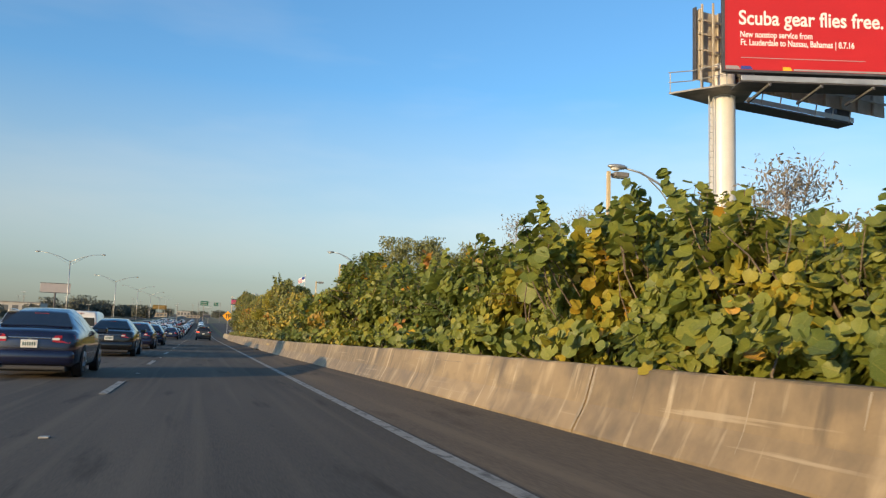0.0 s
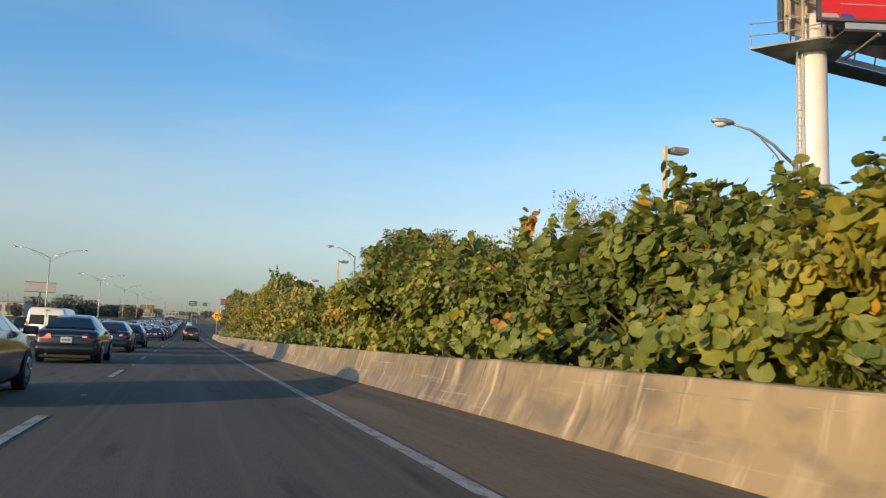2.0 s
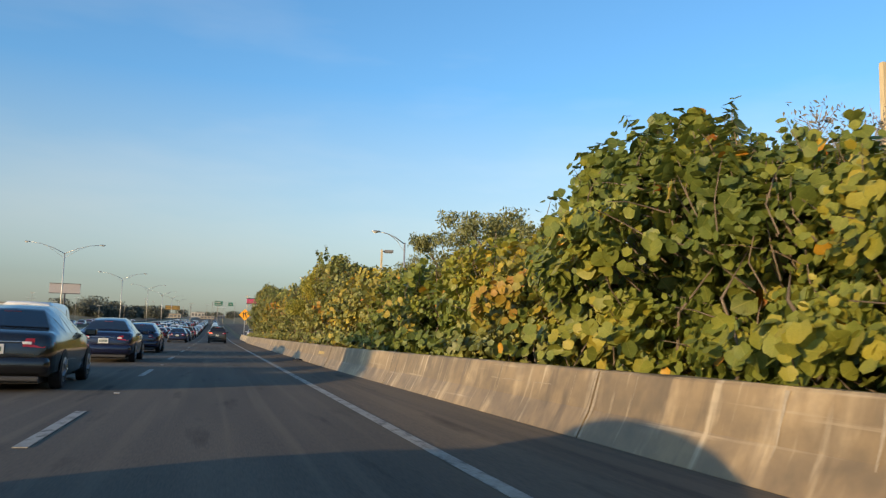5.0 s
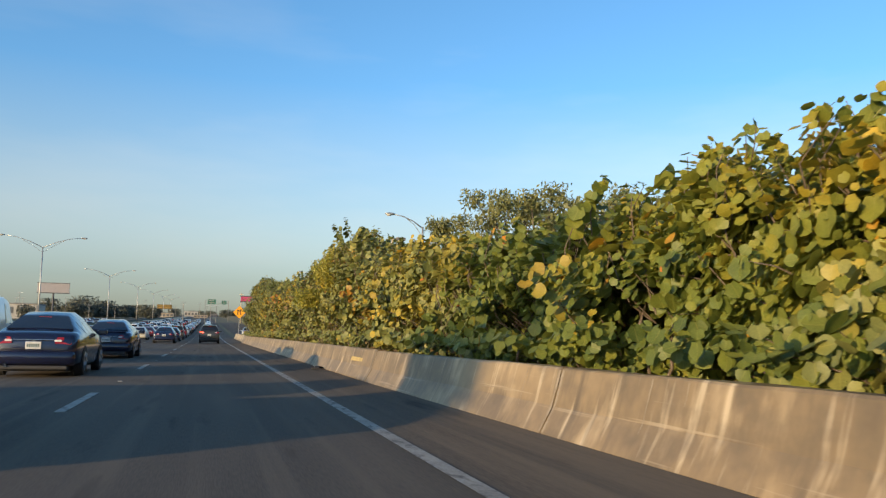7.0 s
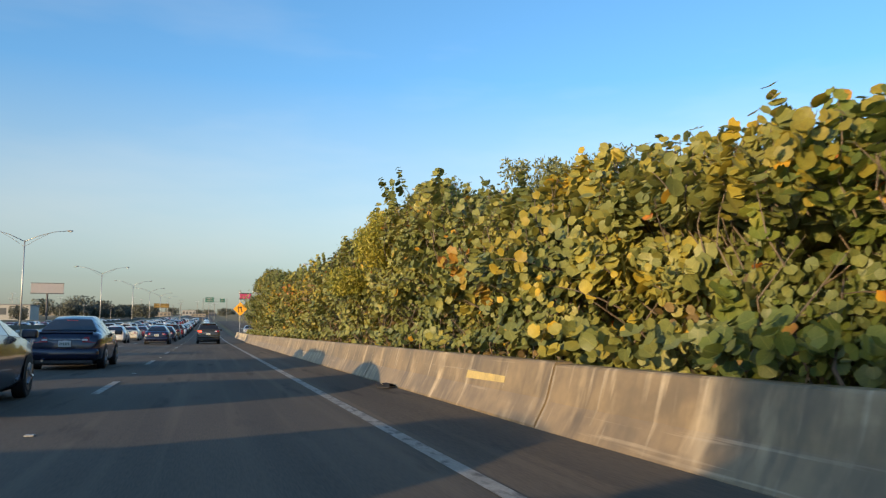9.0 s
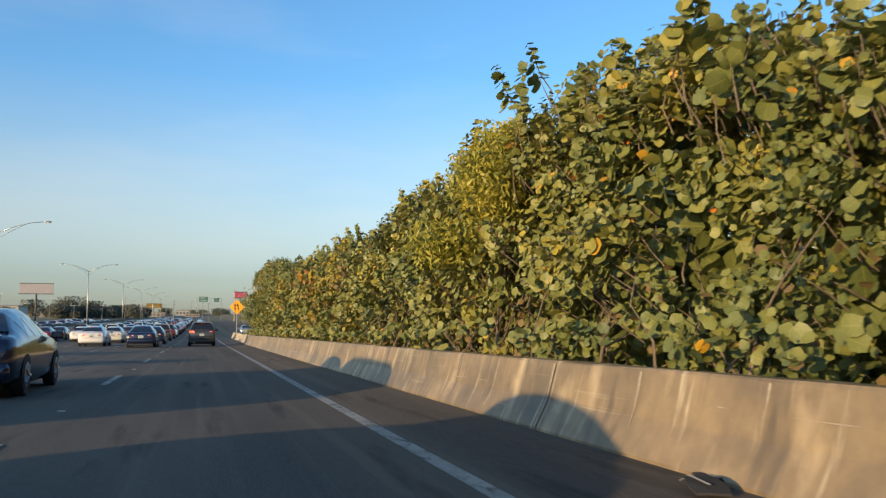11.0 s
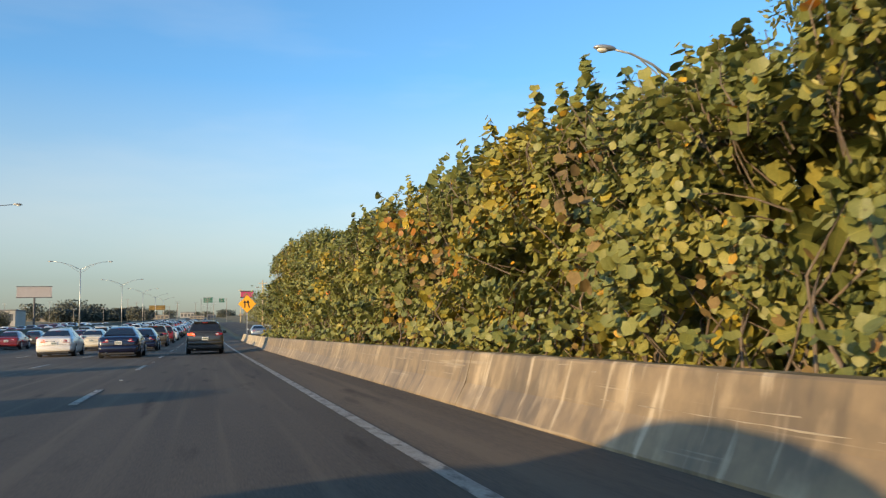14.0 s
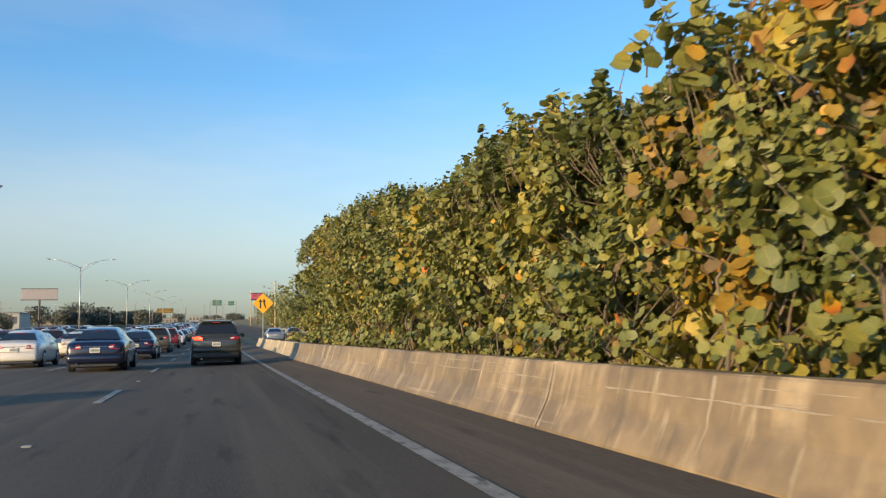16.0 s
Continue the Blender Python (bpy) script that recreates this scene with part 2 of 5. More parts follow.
    "sign_orange": material("orange_sign_face", (0.95, 0.42, 0.02), 0.4, mixed=0.92, scale=2, fine=20),
    # sign green with distance haze mixed into the colour
    "sign_green": material("hazed_green_sign_face", (0.045, 0.16, 0.115), 0.4, mixed=0.85, scale=0.5, fine=8),
    "sign_brown": material("amber_message_board", (0.20, 0.13, 0.03), 0.5, mixed=0.6, scale=0.6, fine=4),
    "amber_lamps": material("amber_lamp_rows", (0.42, 0.27, 0.07), 0.5, mixed=0.7, scale=1, fine=8),
    "black": material("matt_black", (0.02, 0.02, 0.02), 0.6, mixed=0.7, scale=5, fine=40),
    "rubber": material("tyre_rubber", (0.025, 0.025, 0.026), 0.8, mixed=0.7, scale=12, fine=70, bump=0.2),
    "rim": material("alloy_rim", (0.45, 0.45, 0.46), 0.3, 0.9, mixed=0.8, scale=8, fine=40),
    "chrome": material("chrome", (0.75, 0.75, 0.75), 0.12, 1.0, mixed=0.92),
    "plate": material("number_plate_face", (0.62, 0.62, 0.60), 0.4, mixed=0.9, scale=15, fine=60),
    "plate_bars": material("number_plate_bars", (0.10, 0.16, 0.14), 0.5, mixed=0.8),
    "car_glass": material("tinted_car_glass", (0.018, 0.020, 0.024), 0.06, mixed=0.7, scale=2, fine=8, coat=0.6),
    "tail_off": material("red_tail_lens", (0.38, 0.015, 0.012), 0.15, mixed=0.8, scale=20, fine=80, coat=0.6),
    "tail_on": glow("lit_tail_lens", (1.0, 0.06, 0.015), 1.6),
    "clear_lens": material("clear_lens", (0.70, 0.70, 0.70), 0.1, mixed=0.9, coat=0.6),
    "plastic": material("black_bumper_plastic", (0.04, 0.04, 0.042), 0.6, mixed=0.8, scale=10, fine=60),
    # wall tones of the far buildings, greyed to carry the haze of distance
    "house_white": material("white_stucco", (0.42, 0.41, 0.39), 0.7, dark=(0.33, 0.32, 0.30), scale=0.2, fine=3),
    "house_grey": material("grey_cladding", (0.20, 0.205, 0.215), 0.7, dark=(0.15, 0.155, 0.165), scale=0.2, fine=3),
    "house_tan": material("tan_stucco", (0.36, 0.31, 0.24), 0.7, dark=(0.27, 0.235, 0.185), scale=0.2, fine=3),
    "window_dark": material("dark_window", (0.11, 0.115, 0.12), 0.3, mixed=0.8, scale=0.3, fine=2),
    "yellow_paint": material("worn_yellow_paint", (0.62, 0.47, 0.16), 0.6, dark=(0.40, 0.30, 0.13), scale=4, fine=30, bump=0.2),
    "led_pink": material("pink_display", (0.52, 0.06, 0.10), 0.5, dark=(0.40, 0.06, 0.20), scale=0.5, fine=5),
    # the shade on the top of the median wall is in this dark green
    "glare_screen": material("shaded_glare_screen", (0.05, 0.075, 0.06), 0.7, dark=(0.035, 0.05, 0.042), scale=0.8, fine=12),
    "flag_red": material("flag_red", (0.50, 0.03, 0.04), 0.8, mixed=0.9),
}


def weathered(m, colour, stretch, low, high, most):
    """Runs and patches of another colour over a material, by a stretched noise."""
    n, l = m.node_tree.nodes, m.node_tree.links
    b = n["Principled BSDF"]
    before = b.inputs["Base Color"].links[0].from_socket
    place, spot, amount, over = n.new("ShaderNodeMapping"), n.new("ShaderNodeTexNoise"), n.new("ShaderNodeMapRange"), n.new("ShaderNodeMix")
    place.inputs["Scale"].default_value = stretch
    spot.inputs["Scale"].default_value, spot.inputs["Detail"].default_value = 1.0, 5
    l.new(n.new("ShaderNodeNewGeometry").outputs["Position"], place.inputs[0]), l.new(place.outputs[0], spot.inputs["Vector"])
    amount.inputs[1].default_value, amount.inputs[2].default_value, amount.inputs[4].default_value = low, high, most
    l.new(spot.outputs[0], amount.inputs[0])
    over.data_type = "RGBA"
    l.new(amount.outputs[0], over.inputs[0]), l.new(before, over.inputs[6])
    over.inputs[7].default_value = (*colour, 1)
    l.new(over.outputs[2], b.inputs["Base Color"])


weathered(M["concrete"], (0.385, 0.28, 0.15), (0.4, 0.30, 0.8), 0.50, 0.64, 0.8)           # paler castings
weathered(M["concrete"], (0.085, 0.070, 0.050), (0.4, 1.1, 0.8), 0.55, 0.70, 0.6)          # grime washed down the face
weathered(M["concrete"], (0.66, 0.51, 0.31), (0.3, 2.0, 0.8), 0.55, 0.72, 0.68)             # broad lime runs
weathered(M["concrete"], (0.66, 0.55, 0.38), (0.3, 6.0, 0.8), 0.60, 0.70, 0.6)            # narrow lime runs
weathered(M["concrete"], (0.50, 0.41, 0.28), (2.0, 0.30, 16.0), 0.64, 0.70, 0.5)            # rubbed bands along it
weathered(M["concrete"], (0.060, 0.050, 0.038), (0.5, 3.5, 0.8), 0.58, 0.70, 0.6)           # narrow dark runs
weathered(M["concrete"], (0.15, 0.115, 0.072), (1.0, 1.6, 3.2), 0.50, 0.66, 0.55)           # mottled weathering
weathered(M["asphalt"], (0.175, 0.139, 0.100), (3.5, 0.05, 1.0), 0.52, 0.66, 0.55)        # wheel-worn lanes
weathered(M["asphalt"], (0.014, 0.013, 0.012), (2.2, 0.25, 1.0), 0.60, 0.72, 0.6)         # oil and tyre marks
M["asphalt"].node_tree.nodes["Principled BSDF"].inputs["Specular IOR Level"].default_value = 0.25
weathered(M["paint_white"], (0.075, 0.066, 0.055), (9.0, 3.0, 1.0), 0.52, 0.66, 0.85)     # worn paint


def paint(name, colour, rough=0.22, metal=0.10):
    return material(name, colour, rough, metal, mixed=0.88, scale=1.5, fine=25, coat=0.7)


# ---- building helpers ----
def part(name, bm, mat, parent=None, label="", smooth=False):
    """Links a bmesh as one mesh object, under a thing or a part."""
    me = bpy.data.meshes.new(name)
    bm.to_mesh(me)
    bm.free()
    me.materials.append(M[mat] if isinstance(mat, str) else mat)
    if smooth:
        me.polygons.foreach_set("use_smooth", [True] * len(me.polygons))
    ob = new(name, me)
    ob.parent = parent
    return tagged(ob, label)


def thing(name, m, label, category, group="", kind=""):
    e = new(name)
    e.empty_display_size = 0.2
    e.matrix_basis = m
    return tagged(e, label, category, group, kind)


def box(bm, x0, y0, z0, x1, y1, z1, bevel=0.0):
    g = bmesh.ops.create_cube(bm, size=1, matrix=Matrix.Translation(((x0 + x1) / 2, (y0 + y1) / 2, (z0 + z1) / 2)) @ Matrix.Diagonal((x1 - x0, y1 - y0, z1 - z0, 1)))
    if bevel:
        es = {e for v in g["verts"] for e in v.link_edges}
        bmesh.ops.bevel(bm, geom=list(es), offset=bevel, segments=2, affect="EDGES", profile=0.5)
    return bm


def boxed(*a, bevel=0.0):
    return box(bmesh.new(), *a, bevel=bevel)


def tube(bm, pts, radii, sides=8, cap=True):
    """A tapering tube along points."""
    pts = [Vector(p) for p in pts]
    rings = []
    for i, p in enumerate(pts):
        d = (pts[min(i + 1, len(pts) - 1)] - pts[max(i - 1, 0)]).normalized()
        a = d.cross(Vector((0, 0, 1)) if abs(d.z) < 0.9 else Vector((1, 0, 0))).normalized()
        b = d.cross(a)
        r = radii[i] if hasattr(radii, "__len__") else radii
        rings.append([bm.verts.new(p + r * (math.cos(k * math.tau / sides) * a + math.sin(k * math.tau / sides) * b)) for k in range(sides)])
    for q, s in zip(rings, rings[1:]):
        for k in range(sides):
            bm.faces.new((q[k], q[(k + 1) % sides], s[(k + 1) % sides], s[k]))
    if cap:
        bm.faces.new(rings[0][::-1]), bm.faces.new(rings[-1])
    return bm


def tubed(pts, radii, sides=8):
    return tube(bmesh.new(), pts, radii, sides)


def sheet(points, thick=0.0):
    """A flat polygon, given thickness along its back where asked."""
    bm = bmesh.new()
    f = bm.faces.new([bm.verts.new(p) for p in points])
    if thick:
        f.normal_update()
        g = bmesh.ops.extrude_face_region(bm, geom=[f])
        vs = [v for v in g["geom"] if isinstance(v, bmesh.types.BMVert)]
        bmesh.ops.translate(bm, vec=f.normal * -thick, verts=vs)
        bmesh.ops.recalc_face_normals(bm, faces=bm.faces)
    return bm


def letters(name, text, size, m, mat, parent, depth=0.004, bold=0.0):
    """Raised letters in the built-in font, as a mesh."""
    cu = bpy.data.curves.new(name, "FONT")
    cu.body, cu.size, cu.extrude, cu.offset = text, size, depth, bold
    tmp = bpy.data.objects.new(name, cu)
    scene.collection.objects.link(tmp)
    me = bpy.data.meshes.new_from_object(tmp.evaluated_get(bpy.context.evaluated_depsgraph_get()))
    bpy.data.objects.remove(tmp)
    me.materials.clear()
    me.materials.append(M[mat])
    ob = new(name, me)
    ob.parent = parent
    ob.matrix_basis = m
    return ob


# ---- the lie of the land ----
def rise(y):
    """The road is level here and climbs gently far ahead."""
    if y < 105:
        return 0.0
    if y < 200:
        return 1.1e-4 * (y - 105) ** 2
    return 1.1e-4 * 95 ** 2 + 0.0209 * (y - 200)


def lean(y):
    """How much higher the outer shoulder lies at the start of the hedge."""
    return 0.12 * min(1.0, max(0.0, (44 - y) / 29))


def strip(x_z, ys, drop=0.0):
    """A long sheet: cross points (x, z) swept along y over the lie of the land."""
    bm = bmesh.new()
    rows = [[bm.verts.new((x, y, z + rise(y) - drop + lean(y) * min(1.0, max(0.0, (x - 2.05) / 1.15)))) for x, z in x_z] for y in ys]
    for a, b in zip(rows, rows[1:]):
        for k in range(len(x_z) - 1):
            bm.faces.new((a[k], a[k + 1], b[k + 1], b[k]))
    return bm


NEAR_TO_FAR = [-60, -20, 0, 15, 30, 44, 60, 80, 100] + list(range(110, 260, 10)) + [300, 400, 600, 900, 1400]
DASH_X, EDGE_X, LANE = -1.72, 1.92, 3.66
LANES = [0.10 - LANE * k for k in range(6)]
MEDIAN_X = -21.4

ground = tagged(part("ground", strip([(-2500, -0.3), (-600, -0.3), (-60, -0.3), (-43, -0.06), (2.0, -0.06), (3.3, -0.06), (4.2, 0.05), (13.5, 0.1), (22, 2.2), (60, 2.2), (600, 0), (2500, 0)], NEAR_TO_FAR + [2500, 4000]), "grass"),
                "dry roadside grass over flat land", "ground", kind="structure")
road = tagged(part("road", strip([(-21.6, 0), (1.9, 0), (2.05, 0.005), (2.6, 0.05), (3.2, 0.085), (3.45, 0.10)], NEAR_TO_FAR), "asphalt"), "worn grey asphalt motorway with a narrow shoulder", "road", kind="structure")
tagged(part("road", strip([(-42.5, -0.02), (-22.4, -0.02)], NEAR_TO_FAR), "asphalt"), "worn asphalt of the opposite carriageway", "road", kind="structure")

# ---- road markings ----
def dash_mesh():
    me = bpy.data.meshes.new("lane_dash")
    bm = box(bmesh.new(), -0.065, 0, -0.002, 0.065, 3.4, 0.006)
    bm.to_mesh(me)
    bm.free()
    me.materials.append(M["paint_white"])
    return me


DASH = dash_mesh()
for lane in range(4):
    for k in range(-2, 30):
        y = 14.1 + 12.21 * k + (0, 4.1, 8.0, 2.2)[lane]
        ob = new("lane_dash", DASH)
        ob.parent = road
        ob.matrix_basis = pose(DASH_X - LANE * lane, y, rise(y + 1.5) + 0.003, math.degrees(math.atan2(rise(y + 3) - rise(y), 3)))
STUD = bpy.data.meshes.new("road_stud")
bm = box(bmesh.new(), -0.045, -0.045, 0.0, 0.045, 0.045, 0.016, bevel=0.005)
bm.to_mesh(STUD)
bm.free()
STUD.materials.append(M["stud"])
for k in range(-1, 22):
    ob = new("road_stud", STUD)
    ob.parent = road
    y = 14.1 + 12.21 * k - 5.6
    ob.matrix_basis = pose(DASH_X + 0.08, y, rise(y) + 0.002)
for x, name in ((EDGE_X, "edge_line"), (DASH_X - LANE * 4, "edge_line")):
    ob = part(name, strip([(x - 0.075, 0.006), (x + 0.075, 0.008)], NEAR_TO_FAR), "paint_white", road)


# ---- concrete barrier ----
def jersey(length, seed, mat="concrete"):
    """A jersey barrier with a flared foot: the road side is at -x."""
    rng = random.Random(seed)
    prof = [(-0.35, -0.15), (-0.345, 0.04), (-0.205, 0.30), (-0.105, 0.655), (-0.085, 0.675), (0.085, 0.675), (0.105, 0.655), (0.205, 0.30), (0.345, 0.04), (0.35, -0.15)]
    bm = bmesh.new()
    n = 16
    rows = []
    for i in range(n + 1):
        y = 0.012 + (length - 0.024) * i / n
        rows.append([bm.verts.new((x + rng.uniform(-0.0015, 0.0015), y, z + (rng.uniform(-0.005, 0.005) if z > 0.6 else 0))) for x, z in prof])
    for a, b in zip(rows, rows[1:]):
        for k in range(len(prof) - 1):
            bm.faces.new((a[k], b[k], b[k + 1], a[k + 1]))
    bm.faces.new(rows[0]), bm.faces.new(rows[-1][::-1])
    bmesh.ops.recalc_face_normals(bm, faces=bm.faces)
    return bm


def face_x(z):
    return -0.105 - (0.655 - z) * 0.2817 if z >= 0.30 else -0.205 - (0.30 - z) * 0.5385


def barrier(y, length, x, seed, mat, label, turn=0.0):
    b = thing("concrete_barrier", pose(x, y, rise(y) + 0.07 + lean(y + length / 2), math.degrees(math.atan2(lean(y + length) - lean(y), length)), 0, turn), label, "barrier", "barriers along the shoulder")
    part("body", jersey(length, seed), mat, b)
    rng = random.Random(seed + 50)
    many = 0 if mat != "concrete" else rng.randint(6, 9) if y > 52 else rng.randint(3, 6)
    runs = [("lime_run", "streak", rng.choice((0.010, 0.016, 0.026, 0.045)), rng.uniform(0.15, 0.55)) for _ in range(many)]
    for i, (name, look_of, w, h) in enumerate(runs):      # pale and dark runs down the face, with ragged edges
        u = 0.3 + (length - 0.8) * (i + rng.uniform(0.1, 0.9)) / len(runs)
        bm = bmesh.new()
        left, right = [], []
        for k in range(7):
            z = 0.65 - h * k / 6
            fx = face_x(z)
            half = w * (1 - 0.75 * k / 6) * rng.uniform(0.7, 1.15) / 2
            mid = u + rng.uniform(-0.15, 0.15) * w
            left.append(bm.verts.new((fx - 0.005, mid - half, z)))
            right.append(bm.verts.new((fx - 0.005, mid + half, z)))
        for k in range(6):
            bm.faces.new((left[k], left[k + 1], right[k + 1], right[k]))
        bmesh.ops.recalc_face_normals(bm, faces=bm.faces)
        part(name, bm, look_of, b)
    for e in (0.03, length - 0.055):             # pale mortar smeared along both ends
        bm = bmesh.new()
        prev = None
        for k in range(9):
            z = 0.05 + 0.60 * k / 8
            fx = face_x(z)
            w = rng.uniform(0.008, 0.032)
            row = [bm.verts.new((fx - 0.005, e - w, z)), bm.verts.new((fx - 0.005, e + w, z))]
            if prev:
                bm.faces.new((prev[0], prev[1], row[1], row[0]))
            prev = row
        bmesh.ops.recalc_face_normals(bm, faces=bm.faces)
        part("joint_smear", bm, "streak", b)
    marks = [(rng.uniform(0.2, length * 0.4), rng.uniform(length * 0.25, length * 0.5), rng.choice((0.38, 0.48, 0.56)), 1.0)] if rng.random() < 0.6 else []
    if y > 52 and mat == "concrete":
        marks += [(rng.uniform(0.2, length * 0.8), rng.uniform(0.5, 1.6), rng.uniform(0.44, 0.62), 0.8) for _ in range(3)]
    if 70 < y < 100:
        marks += [(0.15, length - 0.3, 0.50, 1.5), (length * 0.1, length * 0.55, 0.61, 0.9)]
    for u, l, z, wide in marks:                  # long scrapes along the face
        fx = face_x(z)
        n = max(3, int(l / 0.22))
        part("scrape", tubed([(fx + 0.002, u + l * i / n, z - 0.02 * i / n + rng.uniform(-0.004, 0.004)) for i in range(n + 1)], [wide * rng.choice((0.002, 0.005, 0.007, 0.009)) for _ in range(n + 1)], 5), "streak", b)
    if 43 < y < 45:                              # a painted yellow bar
        bm = sheet([(face_x(0.39) - 0.006, 1.28, 0.39), (face_x(0.375) - 0.006, 2.69, 0.375), (face_x(0.475) - 0.006, 2.69, 0.475), (face_x(0.465) - 0.006, 1.28, 0.465)], 0.008)
        part("painted_bar", bm, "yellow_paint", b, "worn pale yellow painted bar")
    return b


def tyre_shred(x, y):
    """A torn strip of tyre tread, curled on the shoulder."""
    rng = random.Random(5)
    t = thing("tyre_shred", pose(x, y, rise(y) + 0.085, 0, 0, 62), "torn black strip of tyre lying on the shoulder", "litter")
    bm, prev = bmesh.new(), None
    for k in range(13):
        s = k / 12
        z = 0.012 + 0.05 * math.sin(math.pi * s) + 0.03 * math.sin(7 * s)
        w = 0.09 + rng.uniform(-0.03, 0.03)
        row = [bm.verts.new((0.62 * s - 0.3, sd * w + 0.05 * math.sin(5 * s), z + rng.uniform(0, 0.015))) for sd in (-1, -0.3, 0.3, 1)]
        if prev:
            for a in range(3):
                bm.faces.new((prev[a], prev[a + 1], row[a + 1], row[a]))
        prev = row
    g = bmesh.ops.extrude_face_region(bm, geom=bm.faces[:])
    bmesh.ops.translate(bm, vec=(0, 0, -0.014), verts=[v for v in g["geom"] if isinstance(v, bmesh.types.BMVert)])
    bmesh.ops.recalc_face_normals(bm, faces=bm.faces)
    part("tread", bm, "rubber", t)
    part("cord", tubed([(-0.28, 0.02, 0.07), (-0.1, 0.12, 0.09), (0.05, 0.16, 0.03)], 0.006, 5), "steel", t)


tyre_shred(3.08, 50.0)
WALL_X = 3.56
for k in range(-8, 4):
    barrier(71.27 + 9.15 * k, 9.15, WALL_X, 100 + k, "concrete", "stained grey concrete traffic barrier with pale lime runs")
for k in range(10):
    barrier(107.9 + 3.66 * k, 3.655, WALL_X + 0.30 + 0.012 * k, 200 + k, "concrete_new", "short pale concrete traffic barrier segment", -0.2)
tagged(part("median_barrier", strip([(MEDIAN_X - 0.40, 0.0), (MEDIAN_X - 0.38, 0.08), (MEDIAN_X - 0.2, 0.33), (MEDIAN_X - 0.1, 0.95), (MEDIAN_X + 0.1, 0.95), (MEDIAN_X + 0.2, 0.33), (MEDIAN_X + 0.38, 0.08), (MEDIAN_X + 0.40, 0.0)], NEAR_TO_FAR), "concrete"),
             "long grey concrete median wall between the carriageways", "barrier", kind="structure")
tagged(part("median_screen", strip([(MEDIAN_X + 0.04, 0.954), (MEDIAN_X + 0.04, 1.50), (MEDIAN_X - 0.04, 1.50), (MEDIAN_X - 0.04, 0.954)], [y for y in NEAR_TO_FAR if 60 <= y <= 600]), "glare_screen"),
                "glare screen topping the median wall, its shade painted in as dark green", "fence", kind="structure")


# ---- leaves ----
def leaf_shape(n=11, notch=True):
    """A round cupped leaf of radius 1: points and triangles; the stalk end at -y."""
    pts = [(0, 0, -0.10)]
    for k in range(n):
        a = -math.pi / 2 + math.tau * k / n
        r = 0.72 if (k == 0 and notch) else 1.0 + 0.07 * math.sin(2.3 * k + 0.5)
        x, y = r * math.cos(a), r * math.sin(a)
        pts.append((x, y * 0.95, 0.20 * abs(x) + 0.10 * y * y - 0.10 + 0.05 * math.sin(4 * a)))
    return np.array(pts), np.array([(0, 1 + k, 1 + (k + 1) % n) for k in range(n)])


ROUND, ROUND_F = leaf_shape(9)
FINE, FINE_F = leaf_shape(12)
INNER, INNER_F = leaf_shape(6, False)
LONG = np.array([(0, -1, 0), (0.38, -0.1, 0.10), (0, 1, -0.05), (-0.38, -0.1, 0.10)], float)
LONG_F = np.array([(0, 1, 2), (0, 2, 3)])


def frames_of(normals, rng):
    nn = normals / np.linalg.norm(normals, axis=1, keepdims=True)
    h = rng.normal(size=nn.shape)
    h[:, 2] -= 1.2
    a = np.cross(h, nn)
    a /= np.linalg.norm(a, axis=1, keepdims=True)
    return a, np.cross(nn, a), nn


def leaf_mesh(name, centres, normals, radii, rng, shape=None, faces=None):
    shape, faces = (ROUND, ROUND_F) if shape is None else (shape, faces)
    a, b, n = frames_of(normals, rng)
    v = centres[:, None] + radii[:, None, None] * (shape[None, :, 0:1] * a[:, None] + shape[None, :, 1:2] * b[:, None] + shape[None, :, 2:3] * n[:, None])
    f = faces[None] + (np.arange(len(centres)) * len(shape))[:, None, None]
    v, f = v.reshape(-1, 3), f.reshape(-1, 3)
    me = bpy.data.meshes.new(name)
    me.vertices.add(len(v))
    me.vertices.foreach_set("co", v.ravel())
    me.loops.add(len(f) * 3)
    me.loops.foreach_set("vertex_index", f.ravel().astype(np.int32))
    me.polygons.add(len(f))
    me.polygons.foreach_set("loop_start", np.arange(0, len(f) * 3, 3, dtype=np.int32))
    uv = me.uv_layers.new(name="leaf")
    uv.data.foreach_set("uv", np.tile(shape[faces.ravel(), :2], (len(centres), 1)).ravel().astype(np.float32))
    me.polygons.foreach_set("use_smooth", np.ones(len(f), dtype=bool))
    me.update(calc_edges=True)
    return me


def meshed(name, me, mat, parent, kind=""):
    me.materials.append(M[mat])
    ob = new(name, me)
    ob.parent = parent
    return tagged(ob, kind=kind)


